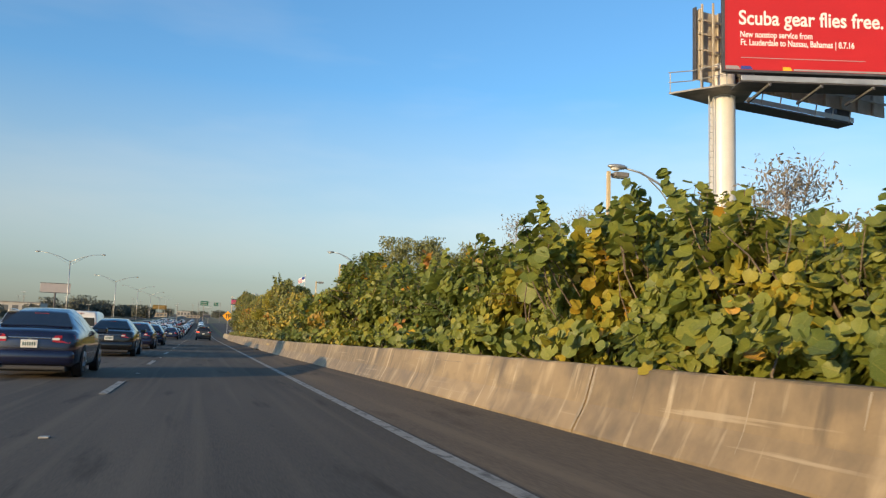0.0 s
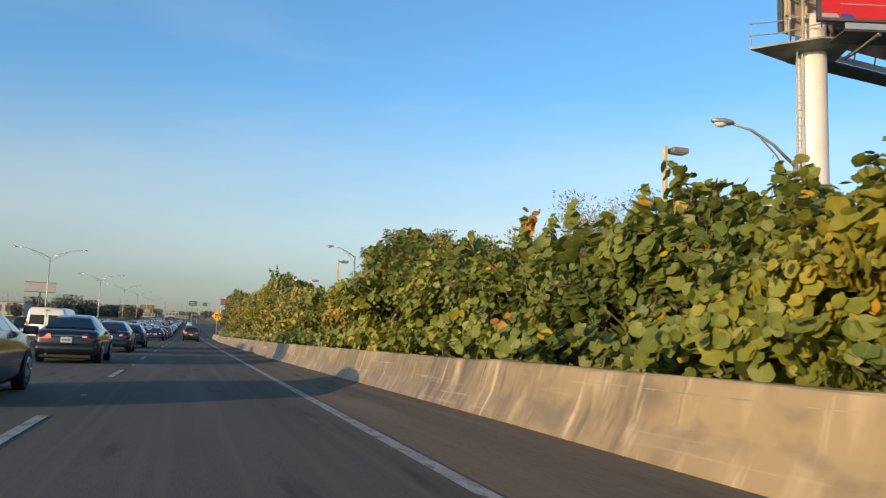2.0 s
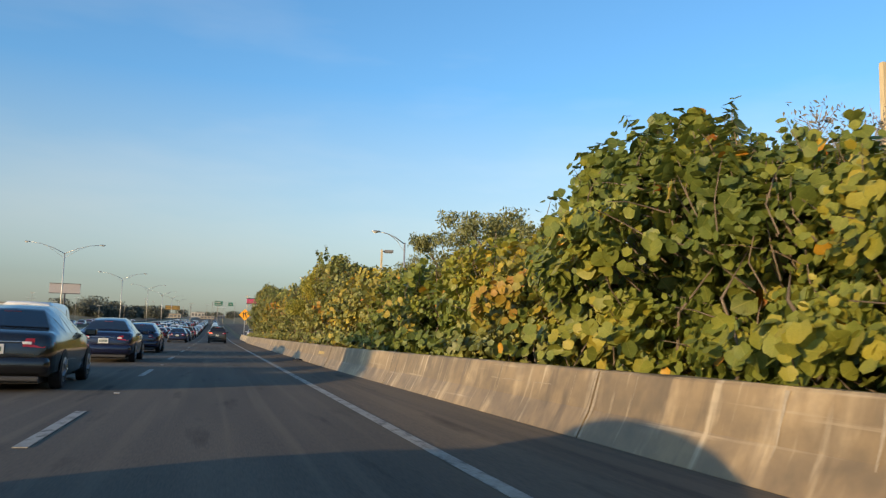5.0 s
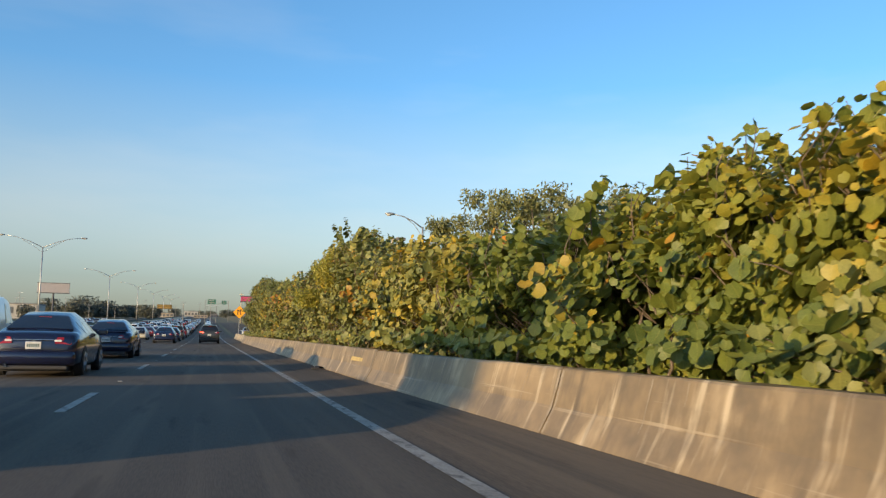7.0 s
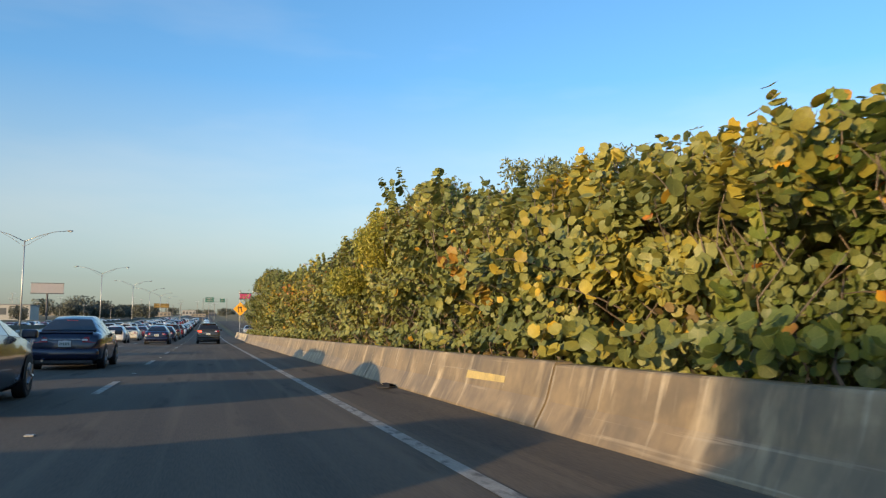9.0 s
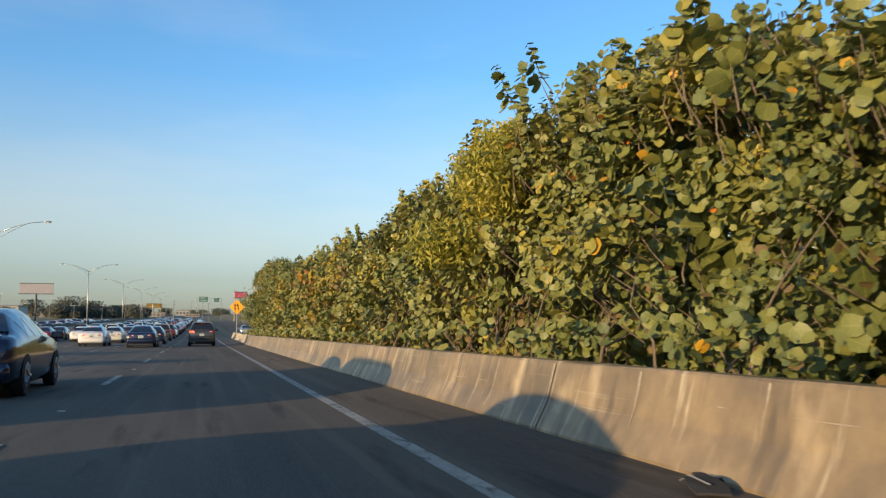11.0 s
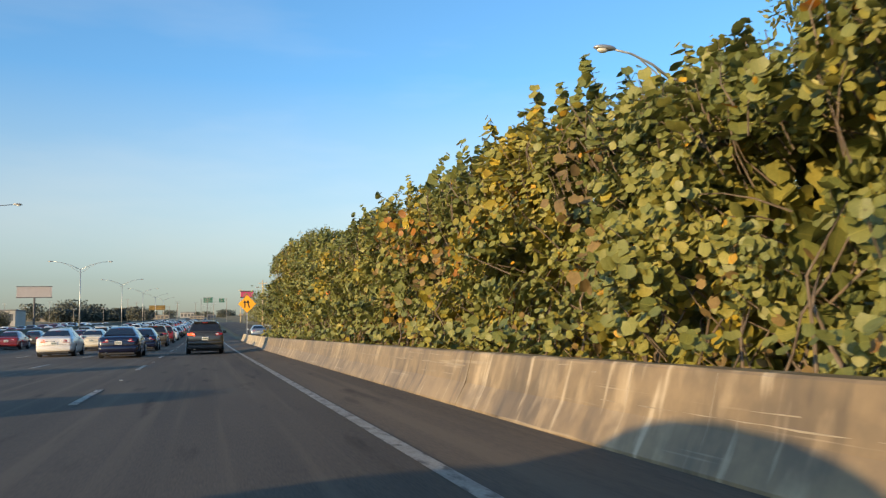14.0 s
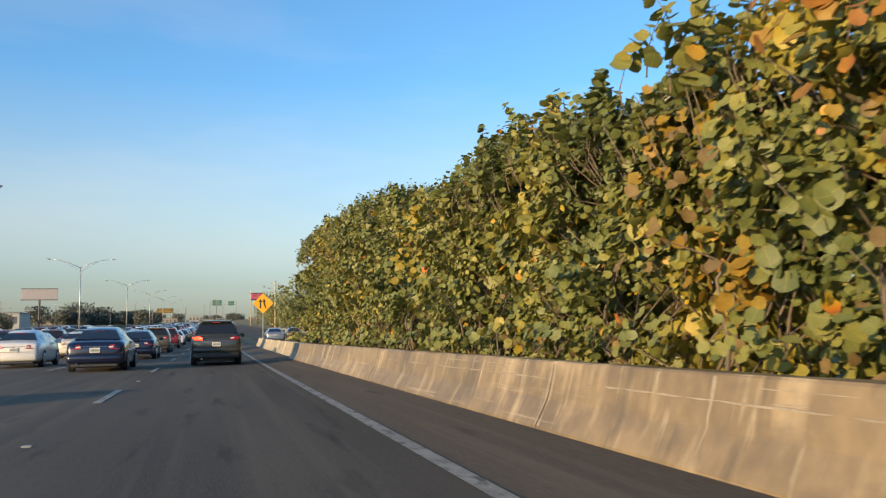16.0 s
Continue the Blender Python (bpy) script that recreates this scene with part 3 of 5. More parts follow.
# ---- the sea grape hedge ----
TOP = {2: 2.0, 5: 2.1, 6.2: 2.15, 7: 2.6, 8.1: 2.7, 9.1: 2.75, 10.2: 2.65, 10.9: 2.55, 11.7: 2.5, 13.4: 2.6, 14.3: 2.7, 15.2: 2.55, 16.2: 2.6, 17: 2.35, 18: 2.6, 19.5: 2.6, 20.3: 2.75, 21.3: 2.8, 22.5: 3.0, 23.3: 2.7, 24.2: 2.7, 25: 3.25,
       26.2: 3.3, 27: 3.65, 28.3: 3.6, 28.9: 3.0, 29.3: 2.45, 31.2: 2.65, 33.4: 2.9, 34.4: 2.6, 35.2: 2.8, 36: 2.65, 37.2: 2.45, 38: 2.5, 39: 2.7, 40.8: 2.8, 42.6: 2.8, 44.2: 3.0, 45.4: 3.25, 46.2: 3.15, 47: 2.95, 47.8: 3.05, 49.4: 3.25,
       50.4: 3.5, 51.3: 3.7, 52.6: 3.95, 53.8: 4.15, 55.4: 4.3, 57: 4.2, 58.5: 4.2, 60.2: 3.9, 61: 3.7, 62: 3.85, 63.4: 4.1, 64.6: 4.15, 65.4: 3.9, 66.5: 3.5, 67.4: 3.45, 68.7: 3.6, 70: 3.75, 71.3: 3.75, 72.7: 3.95, 73.8: 3.75, 75: 3.85,
       76.5: 3.95, 78.3: 3.9, 79.5: 3.95, 80.4: 3.5, 81.2: 3.75, 82.1: 3.9, 84: 4.1, 85.8: 4.35, 87: 4.05, 89: 4.15, 91: 4.15, 93.5: 4.6, 97.8: 5.1, 102.6: 5.2, 109: 5.7, 117: 5.9, 119: 5.6}
TOP_Y, TOP_Z = list(TOP), list(TOP.values())
LEAVES = {"leaf_piece": [], "leaf_autumn_piece": [], "leaf_fresh_piece": []}
for k in range(12):
    me = bpy.data.meshes.new("sea_grape_leaf")
    sh, _ = leaf_shape(16)
    rr = np.random.default_rng(k)
    sh = sh * (1 + rr.normal(scale=0.025, size=sh.shape))
    me.from_pydata(sh.tolist(), [], [(0, 1 + i, 1 + (i + 1) % 16) for i in range(16)])
    me.polygons.foreach_set("use_smooth", [True] * 16)
    uv = me.uv_layers.new(name="leaf")
    for lp, dot in zip(me.loops, uv.data):
        dot.uv = me.vertices[lp.vertex_index].co.xy
    mood = ("leaf_piece", "leaf_autumn_piece", "leaf_fresh_piece")[k // 4]
    me.materials.append(M[mood])
    LEAVES[mood].append(me)


def front(y, z, top):
    """How near to the road the hedge bulges at a height."""
    k = max(0.0, (z - 0.55 * top) / (0.45 * top))
    low = max(0.0, (1.3 - z) / 0.6)
    return 4.05 + 1.0 * noise.noise((y * 0.55, z * 0.7, 3.1)) + 0.62 * noise.noise((y * 1.5, z * 1.5, 9.0)) + 1.0 * k * k + 0.15 * low


SHOOTS = [(4.0, 7.0, 2.85), (4.6, 8.8, 3.1), (3.65, 9.2, 2.9), (3.75, 9.5, 2.75), (4.6, 14.3, 3.1), (4.6, 16.5, 3.05), (4.6, 18.1, 3.0), (4.6, 22.5, 3.25), (4.6, 25.1, 3.5), (4.6, 27.3, 3.9), (4.6, 28.4, 3.8), (4.4, 35.1, 2.9), (4.4, 36.2, 2.6), (4.6, 38.6, 2.85),
          (4.6, 42.0, 3.2), (4.6, 45.3, 3.3), (5.2, 48.6, 3.75), (4.6, 51.8, 4.45), (4.6, 53.8, 4.45), (4.6, 56.6, 5.4), (4.6, 58.8, 4.8), (4.6, 64.1, 4.4), (4.6, 70.4, 4.4), (4.6, 71.9, 4.45), (4.6, 73.7, 4.5), (4.6, 75.4, 4.55), (4.1, 78.9, 4.15), (4.6, 79.8, 4.65), (4.6, 81.4, 4.2),
          (4.6, 82.8, 4.3), (4.6, 84.7, 4.75), (4.6, 85.8, 4.65), (4.6, 93.3, 5.0)]


# clumps of turned leaves: place, half length, half height, leaves, colour
CLUMPS = [(4.6, 17.8, 2.92, 0.14, 0.2, 12, "leaf_orange"), (4.0, 30.0, 1.9, 0.9, 0.7, 190, "leaf_gold"), (3.9, 29.9, 1.9, 0.55, 0.6, 95, "leaf_orange"), (3.75, 16.9, 1.35, 0.2, 0.15, 3, "leaf_orange"), (3.9, 21.5, 1.6, 0.5, 0.4, 5, "leaf_orange"), (3.85, 47.3, 1.9, 0.2, 0.45, 36, "leaf_orange"),
          (3.9, 41.0, 2.4, 0.7, 0.4, 60, "leaf_gold"), (4.2, 73.8, 3.3, 0.5, 0.45, 40, "leaf_orange"), (4.1, 72.9, 2.6, 0.8, 0.7, 110, "leaf_gold"), (4.1, 79.3, 3.0, 0.6, 0.5, 80, "leaf_orange"), (4.0, 78.8, 1.5, 0.7, 0.45, 60, "leaf_orange"), (3.95, 9.0, 1.9, 0.3, 0.5, 24, "leaf_gold"),
          (4.1, 89.0, 2.9, 1.0, 0.8, 110, "leaf_gold"), (4.0, 35.6, 1.7, 0.8, 0.7, 60, "leaf_gold"), (4.0, 45.6, 2.3, 0.6, 0.8, 50, "leaf_gold"),
          (4.0, 73.9, 2.65, 0.5, 0.3, 40, "leaf_orange"), (4.0, 76.8, 3.05, 0.4, 0.28, 22, "leaf_orange"), (4.0, 76.6, 2.45, 0.3, 0.18, 18, "leaf_orange"), (4.0, 74.3, 2.05, 0.4, 0.22, 30, "leaf_orange"), (4.0, 75.2, 1.66, 0.35, 0.2, 22, "leaf_gold"),
          (4.0, 79.2, 2.3, 0.9, 0.8, 46, "leaf_dry"), (4.0, 76.0, 2.1, 0.8, 0.6, 40, "leaf_dry"), (4.0, 69.6, 2.3, 0.7, 0.9, 60, "leaf_dry")]


def shrub(yc, seed):
    rng = np.random.default_rng(seed)
    turning = 29 < yc < 31 or 44.5 < yc < 47.5 or 58 < yc < 62 or 71 < yc < 81.5
    mood = "leaf_autumn" if turning else "leaf_fresh" if yc < 42 else "leaf"
    s = thing("sea_grape_shrub", pose(5.2, yc, 0.02), "sea grape shrub with many yellow and orange round leaves" if turning else "dense sea grape shrub with round olive green leaves", "shrub", "sea grape hedge behind the barrier")
    C, N, R, tips, deep = [], [], [], [], []
    small = 1.0 if yc < 45 else 0.82
    for i in range(int(510 / small)):
        y = yc + rng.uniform(-1.75, 1.75)
        top = np.interp(y, TOP_Y, TOP_Z) - 0.24 + (0.24 if yc < 90 else 0.6) * noise.noise((y * 2.3, 0.0, 5.0))
        u = rng.random()
        if u < 0.70:
            z = 0.52 + (top - 0.52) * rng.random() ** 0.9
            if noise.noise((y * 1.5, z * 1.9, 21.0)) < (-0.17 if yc < 42 else -0.05 if z > 1.45 else 0.08):        # hollows between the boughs, and bare stems low down
                continue
            x = front(y, z, top) + min(rng.exponential(0.28), 1.5)
            z = min(z, 1.05 + (top - 1.05) * x / 4.6)
            d = np.array([-0.8, rng.normal(scale=0.55), rng.uniform(-0.2, 1.3)])
        elif u < 0.93:
            x = rng.uniform(4.2, 6.4)
            z = 1.05 + (top - 1.05) * min(x, 5.2) / 4.6 - rng.exponential(0.12)
            d = np.array([rng.normal(scale=0.3) - 0.25, rng.normal(scale=0.35), 1.0])
        else:
            x = rng.uniform(4.3, 5.4)
            z = 1.05 + (top - 1.05) * x / 4.6 + rng.uniform(0.0, 0.32)
            d = np.array([rng.normal(scale=0.35), rng.normal(scale=0.45), 1.0])
        d /= np.linalg.norm(d)
        n = rng.integers(6, 12)
        length = rng.uniform(0.28, 0.5)
        tip = np.array([x, y, z])
        side = np.cross(d, rng.normal(size=3))
        side /= np.linalg.norm(side)
        big = small * min(0.132, 0.055 * math.exp(abs(rng.normal(scale=0.5))))
        plates = rng.random() < 0.5
        for k in range(n):
            f = k / n
            c = tip - d * length * f + side * (0.085 if k % 2 else -0.085) * (0.6 + f) + rng.normal(scale=0.025, size=3)
            C.append(c)
            if plates:                       # leaves threaded on the shoot like coins
                N.append(d + side * (0.28 if k % 2 else -0.28) + rng.normal(scale=0.20, size=3))
            else:
                N.append(np.array([-0.50, -0.28, 0.38]) + 0.4 * d + rng.normal(scale=0.85, size=3))
            R.append(big * rng.uniform(0.6, 1.12) * (0.75 + 0.3 * f))
        if i % 4 == 0 or u > 0.93:
            tips.append((tip, d))
    for i in range(16 if yc < 50 else 8):    # leaves that lean out over the top of the barrier
        y = yc + rng.uniform(-1.25, 1.25)
        c = np.array([rng.uniform(3.50, 3.95), y, 0.86 + lean(y) + 0.28 * rng.random()])
        for k in range(int(rng.integers(3, 7))):
            C.append(c + rng.normal(scale=(0.07, 0.13, 0.04)))
            N.append(np.array([-0.6, -0.2, 0.5]) + rng.normal(scale=0.5, size=3))
            R.append(small * rng.uniform(0.05, 0.095))
    own = [p for p in SHOOTS if yc - 1.225 <= p[1] < yc + 1.225]
    for i in range(3 + 3 * len(own)):        # long shoots that stand above the rest
        d = np.array([rng.normal(scale=0.28), rng.normal(scale=0.38), 1.0])
        d /= np.linalg.norm(d)
        if i < 3 * len(own):
            tip = np.array(own[i // 3]) + (rng.normal(scale=0.12), (0.0, 0.38, -0.38)[i % 3] + rng.normal(scale=0.10), -0.20 * (i % 3) - 0.04)
        else:
            y, x = yc + rng.uniform(-1.3, 1.3), rng.uniform(4.4, 5.3)
            top = np.interp(y, TOP_Y, TOP_Z)
            tip = np.array([x, y, 1.05 + (top - 1.05) * x / 4.6 - 0.1]) + d * rng.uniform(0.05, 0.36)
        n = int(rng.integers(15, 22))
        side = np.cross(d, rng.normal(size=3))
        side /= np.linalg.norm(side)
        for k in range(n):
            f = k / n
            C.append(tip - d * 0.75 * f + side * (0.08 if k % 2 else -0.08) * (0.45 + 0.8 * f) + rng.normal(scale=0.015, size=3))
            N.append(0.9 * d + side * (0.5 if k % 2 else -0.5) + np.array([-0.25, -0.2, 0]) + rng.normal(scale=0.35, size=3))
            R.append(rng.uniform(0.075, 0.125) * (0.65 + 0.5 * f))
        tips.append((tip, d))
        tips.append((tip - d * 0.5, d))
    for i in range(1150):                    # shaded leaves further in
        y = yc + rng.uniform(-1.5, 1.5)
        top = np.interp(y, TOP_Y, TOP_Z)
        deep.append(np.array([5.05 + 1.6 * rng.random() ** 0.8, y, rng.uniform(0.3, top - 0.25)]))
    C, N, R = np.array(C) - (5.2, yc, 0.02), np.array(N), np.array(R)
    meshed("inner_foliage", leaf_mesh("inner_foliage", np.array(deep) - (5.2, yc, 0.02), rng.normal(size=(len(deep), 3)), rng.uniform(0.10, 0.17, len(deep)), rng, INNER, INNER_F), mood, s, "stuff")
    order = np.argsort(C[:, 0] + 0.15 * rng.random(len(C)))
    single, rest = order[:32], order[32:]
    meshed("foliage", leaf_mesh("foliage", C[rest], N[rest], R[rest], rng, *((FINE, FINE_F) if yc < 45 else (ROUND, ROUND_F))), mood, s, "stuff")
    a, b, n = frames_of(N[single], rng)
    for j, i in enumerate(single):
        ob = new("leaf", LEAVES[mood + "_piece"][j % 4])
        ob.parent = s
        m = Matrix([[*(float(v) * float(R[i]) for v in (a[j][r], b[j][r], n[j][r])), float(C[i][r])] for r in range(3)] + [[0, 0, 0, 1]])
        ob.matrix_basis = m
    for x, y, z, ry, rz, n, tone in CLUMPS:
        if yc - 1.225 <= y < yc + 1.225:
            c = np.clip(rng.normal(size=(n, 3)), -1.6, 1.6) * (0.10, 0.6 * ry, 0.6 * rz) + (x - 5.2, y - yc, z)
            c[:, 0] += [front(y + v[1] + yc - y, v[2], np.interp(y, TOP_Y, TOP_Z)) - 4.05 for v in c] if x < 4.5 else 0.0
            meshed("turning_leaves", leaf_mesh("turning_leaves", c + (0.04, 0, 0), rng.normal(scale=0.6, size=(n, 3)) + (-0.7, -0.4, 0.35), rng.uniform(0.05, 0.088, n), rng, FINE, FINE_F), tone, s, "stuff")
    if yc > 42:                              # withered leaves that cling low down
        n = 34
        c = np.stack([rng.uniform(-1.1, -0.4, n), rng.uniform(-1.25, 1.25, n), 0.55 + 1.1 * rng.random(n) ** 1.6], 1)
        meshed("withered_leaves", leaf_mesh("withered_leaves", c, rng.normal(scale=0.8, size=(n, 3)) + (-0.4, -0.2, 0.2), rng.uniform(0.04, 0.07, n), rng, INNER, INNER_F), "leaf_dry", s, "stuff")
    bm = bmesh.new()
    for tip, d in tips:
        p = Vector(tip - (5.2, yc, 0.02))
        tube(bm, [p - Vector(d) * 0.62 + Vector((0.22, 0.05 * math.sin(9 * p.y), -0.16)), p - Vector(d) * 0.45 + Vector((0.07, 0.05 * math.sin(31 * p.z), -0.05)), p - Vector(d) * 0.22 + Vector((0.02, 0.03 * math.sin(17 * p.y), 0)), p - Vector(d) * 0.03], [0.010, 0.008, 0.006, 0.004], 4, False)
    tagged(part("twig_mass", bm, "bark", s), kind="stuff")
    wiggle = lambda a: Vector((rng.uniform(-a, a), rng.uniform(-a, a), rng.uniform(-a, a) * 0.5))
    for k in range(9):
        tip, d = tips[int(rng.integers(len(tips)))]
        p = Vector(tip - (5.2, yc, 0.02)) - Vector(d) * 0.5
        p = Vector((max(p.x, -0.8) + 0.55, p.y, p.z * 0.66))
        base = Vector((rng.uniform(-1.0, 0.2), rng.uniform(-1.0, 1.0), -0.02))
        mid = base.lerp(p, 0.5) + Vector((rng.uniform(-0.25, 0.25), rng.uniform(-0.3, 0.3), 0.1))
        r = rng.uniform(0.012, 0.024)
        part("stem", tubed([base, base.lerp(mid, 0.35) + wiggle(0.10), base.lerp(mid, 0.7) + wiggle(0.12), mid + wiggle(0.06), mid.lerp(p, 0.4) + wiggle(0.12), mid.lerp(p, 0.75) + wiggle(0.08), p], [r, r * 0.9, r * 0.8, r * 0.7, r * 0.58, r * 0.45, r * 0.3], 7), "bark", s, smooth=True)
    for k in range(5 if yc > 40 else 2):     # grey stems that show under the leaves along the front
        base = Vector((rng.uniform(-1.0, -0.4), rng.uniform(-1.2, 1.2), 0.0))
        up = base + Vector((rng.uniform(-0.35, 0.2), rng.normal(scale=0.5), rng.uniform(0.8, 1.5)))
        r = rng.uniform(0.012, 0.028)
        part("stem", tubed([base, base.lerp(up, 0.3) + wiggle(0.14), base.lerp(up, 0.65) + wiggle(0.18), up, up + Vector((0.25, rng.uniform(-0.3, 0.3), 0.5))], [r, r * 0.9, r * 0.8, r * 0.65, r * 0.3], 7), "bark", s, smooth=True)
    return s


yy, k = 3.2, 0
while yy < 114:
    shrub(yy, 300 + k)
    yy, k = yy + 2.45, k + 1


# ---- trees behind the hedge ----
def tree(x, y, height, spread, leaf, seed, label, leaves=2600, size=0.11, low=0.35, name="tree", girth=0.03, twiggy=False):
    rng = np.random.default_rng(seed)
    t = thing(name, pose(x, y, rise(y)), label, "tree")
    lean = Vector((rng.uniform(-0.4, 0.4), rng.uniform(-0.4, 0.4), 0))
    top = Vector((0, 0, height * 0.72)) + lean
    r0 = girth * height
    part("trunk", tubed([(0, 0, -0.1), lean * 0.2 + Vector((0, 0, height * 0.25)), lean * 0.6 + Vector((0, 0, height * 0.5)), top], [r0, r0 * 0.75, r0 * 0.5, r0 * 0.2], 9), "bark", t, smooth=True)
    C, N, twigs = [], [], bmesh.new()
    for k in range(int(11 + spread * 2)):
        a, q = rng.uniform(0, math.tau), rng.uniform(0.25, 1.0)
        z = height * (low + (0.93 - low) * rng.random())
        reach = spread * q * math.sqrt(max(0.1, 1 - ((z / height - 0.62) / 0.45) ** 2))
        tip = Vector((math.cos(a) * reach, math.sin(a) * reach, z))
        start = Vector((0, 0, z * 0.55)) + lean * 0.5
        part("limb", tubed([start, start.lerp(tip, 0.5) + Vector((0, 0, 0.15 * reach)), tip], [r0 * 0.35, r0 * 0.22, r0 * 0.06], 6), "bark", t, smooth=True)
        if twiggy:
            for _ in range(26):
                a0 = start.lerp(tip, rng.uniform(0.5, 1.0)) + Vector((0, 0, 0.05))
                out = Vector((rng.normal(), rng.normal(), 0.5 + abs(rng.normal()))).normalized() * rng.uniform(0.4, 0.95)
                tube(twigs, [a0, a0 + out * 0.5 + Vector((rng.normal(), rng.normal(), 0)) * 0.05, a0 + out], [0.014, 0.009, 0.004], 4, False)
        n = int(leaves / (11 + spread * 2))
        clump = np.clip(rng.normal(size=(n, 3)), -1.7, 1.7) * np.array([0.30, 0.30, 0.22]) * (0.35 * spread + 0.35) + np.array(tip)
        C.append(clump)
        N.append(rng.normal(size=(n, 3)) + (-0.3, -0.3, 0.5))
    C, N = np.concatenate(C), np.concatenate(N)
    C[:, 2] = np.maximum(C[:, 2], 0.4)
    if twiggy:
        tagged(part("twig_mass", twigs, "twig", t), kind="stuff")
    meshed("crown", leaf_mesh("crown", C, N, rng.uniform(0.6, 1.3, len(C)) * size, rng, LONG, LONG_F), leaf, t, "stuff")
    return t


tree(20.0, 74.0, 11.0, 4.0, "leaf_tree", 11, "leafy green tree standing behind the hedge", 6500, 0.17)
tree(20.2, 67.0, 9.7, 3.6, "leaf_tree", 21, "leafy green tree standing behind the hedge", 6000, 0.16)
tree(20.4, 61.8, 8.3, 3.0, "leaf_tree", 22, "smaller leafy green tree standing behind the hedge", 5000, 0.15)
tree(20.8, 81.0, 11.8, 4.2, "leaf_tree", 12, "leafy green tree standing behind the hedge", 6500, 0.17)
tree(20.2, 88.5, 11.4, 4.0, "leaf_tree", 13, "leafy green tree standing behind the hedge", 6500, 0.17)
for x, y, high, wide, seed, leaves in ((13.6, 35.3, 7.0, 2.6, 14, 2600), (17.8, 39.0, 8.6, 2.8, 20, 3000), (14.2, 17.2, 5.8, 2.8, 15, 3600), (11.6, 25.6, 4.7, 2.0, 16, 1500)):
    tree(x, y, high, wide, "leaf_grey", seed, "thin dusty grey tree with sparse twigs", leaves, 0.075, girth=0.014, twiggy=True)
tree(4.6, 57.8, 4.6, 1.5, "leaf_yellow", 17, "small tree with drooping yellow-green leaves over the hedge", 14000, 0.055, 0.40, girth=0.012)
# out of view across the road: added only to throw shade on the hedge
tree(-48.0, 3.2, 11.3, 2.3, "leaf_tree", 19, "unseen leafy tree added to shade a stretch of the hedge", 15000, 0.22)
tree(19.5, 98.0, 10.0, 2.6, "leaf_tree", 18, "leafy green tree standing behind the hedge", 3000)



# ---- billboard ----
def billboard():
    b = thing("billboard", pose(23.65, 33.0, 0.1), "tall red roadside billboard with white lettering on a cream steel column", "billboard")
    off = Vector((23.65, 33.0, 0.1))
    part("column", tubed([(0, 0, -0.2), (0, 0, 6), (0, 0, 13.3), (0, 0, 14.9)], [0.62, 0.62, 0.60, 0.60], 28), "pole_paint", b, smooth=True)
    turn = -16.6
    fm = Matrix.Translation(Vector((22.35, 31.0, 13.95)) - off) @ pose(0, 0, 0, 0, 0, turn)      # x along the face, -y outward
    panel = part("front_panel", boxed(0, 0, 0.12, 14.6, 0.12, 4.4, bevel=0.01), "red_vinyl", b, "red printed face")
    panel.matrix_basis = fm
    for q in ((-0.12, -0.03, 0.0, 14.72, 0.2, 0.115), (-0.12, -0.03, 4.405, 14.72, 0.2, 4.52), (-0.12, -0.03, 0.115, -0.005, 0.2, 4.405), (14.605, -0.03, 0.115, 14.72, 0.2, 4.405)):
        part("frame_bar", boxed(*q, bevel=0.01), "dark_steel", b).matrix_basis = fm
    for text, x, z, width, cap in (("Scuba gear flies free.", 0.64, 2.32, 6.78, 0.98), ("New nonstop service from", 0.70, 1.70, 3.38, 0.42), ("Ft. Lauderdale to Nassau, Bahamas | 8.7.16", 0.72, 1.31, 5.32, 0.42)):
        ob = letters("lettering", text, cap, Matrix(), "white_vinyl", panel, 0.006, 0.018 * cap)
        xs = [v.co.x for v in ob.data.vertices]
        k = width / (max(xs) - min(xs))
        ob.matrix_basis = pose(x, -0.008, z, 90) @ Matrix.Diagonal((k, 1, 1, 1))
    for name, mat, x0, x1, z0, z1 in (("rule", "grey_vinyl", 0.75, 6.6, 0.69, 0.72), ("stripe", "grey_vinyl", 0.02, 0.72, 0.14, 0.30), ("stripe", "blue_vinyl", 0.74, 1.30, 0.14, 0.30), ("stripe", "yellow_vinyl", 2.70, 3.15, 0.14, 0.30), ("stripe", "grey_vinyl", 3.2, 14.5, 0.14, 0.22)):
        part(name, sheet([(x0, -0.006, z0), (x1, -0.006, z0), (x1 - 0.12, -0.006, z1), (x0 - 0.0, -0.006, z1)], 0.004), mat, panel)
    bm_ = Matrix.Translation(Vector((21.9, 32.7, 13.95)) - off) @ pose(0, 0, 0, 0, 0, 7.0)
    back = part("back_panel", boxed(0, 0, 0.1, 13.2, 0.12, 3.6, bevel=0.01), "board_back", b, "weathered back of the second face")
    back.matrix_basis = bm_
    for k in range(11):
        part("rib", boxed(0.15 + 1.2 * k, -0.16, 0.05, 0.27 + 1.2 * k, -0.005, 3.65, bevel=0.01), "board_back", back)
    for z in (0.7, 1.5, 2.3, 3.0):
        part("stringer", boxed(0.0, -0.26, z, 13.2, -0.165, z + 0.10, bevel=0.01), "board_back", back)
    part("edge_strip", boxed(-0.07, -0.12, 0.05, -0.005, 0.12, 3.7, bevel=0.01), "dark_steel", back)
    # catwalks, beams and braces
    walk_f = part("catwalk", boxed(0.3, -1.15, -0.86, 14.6, 0.15, -0.80, bevel=0.01), "dark_steel", b, "grey steel catwalk")
    walk_f.matrix_basis = fm
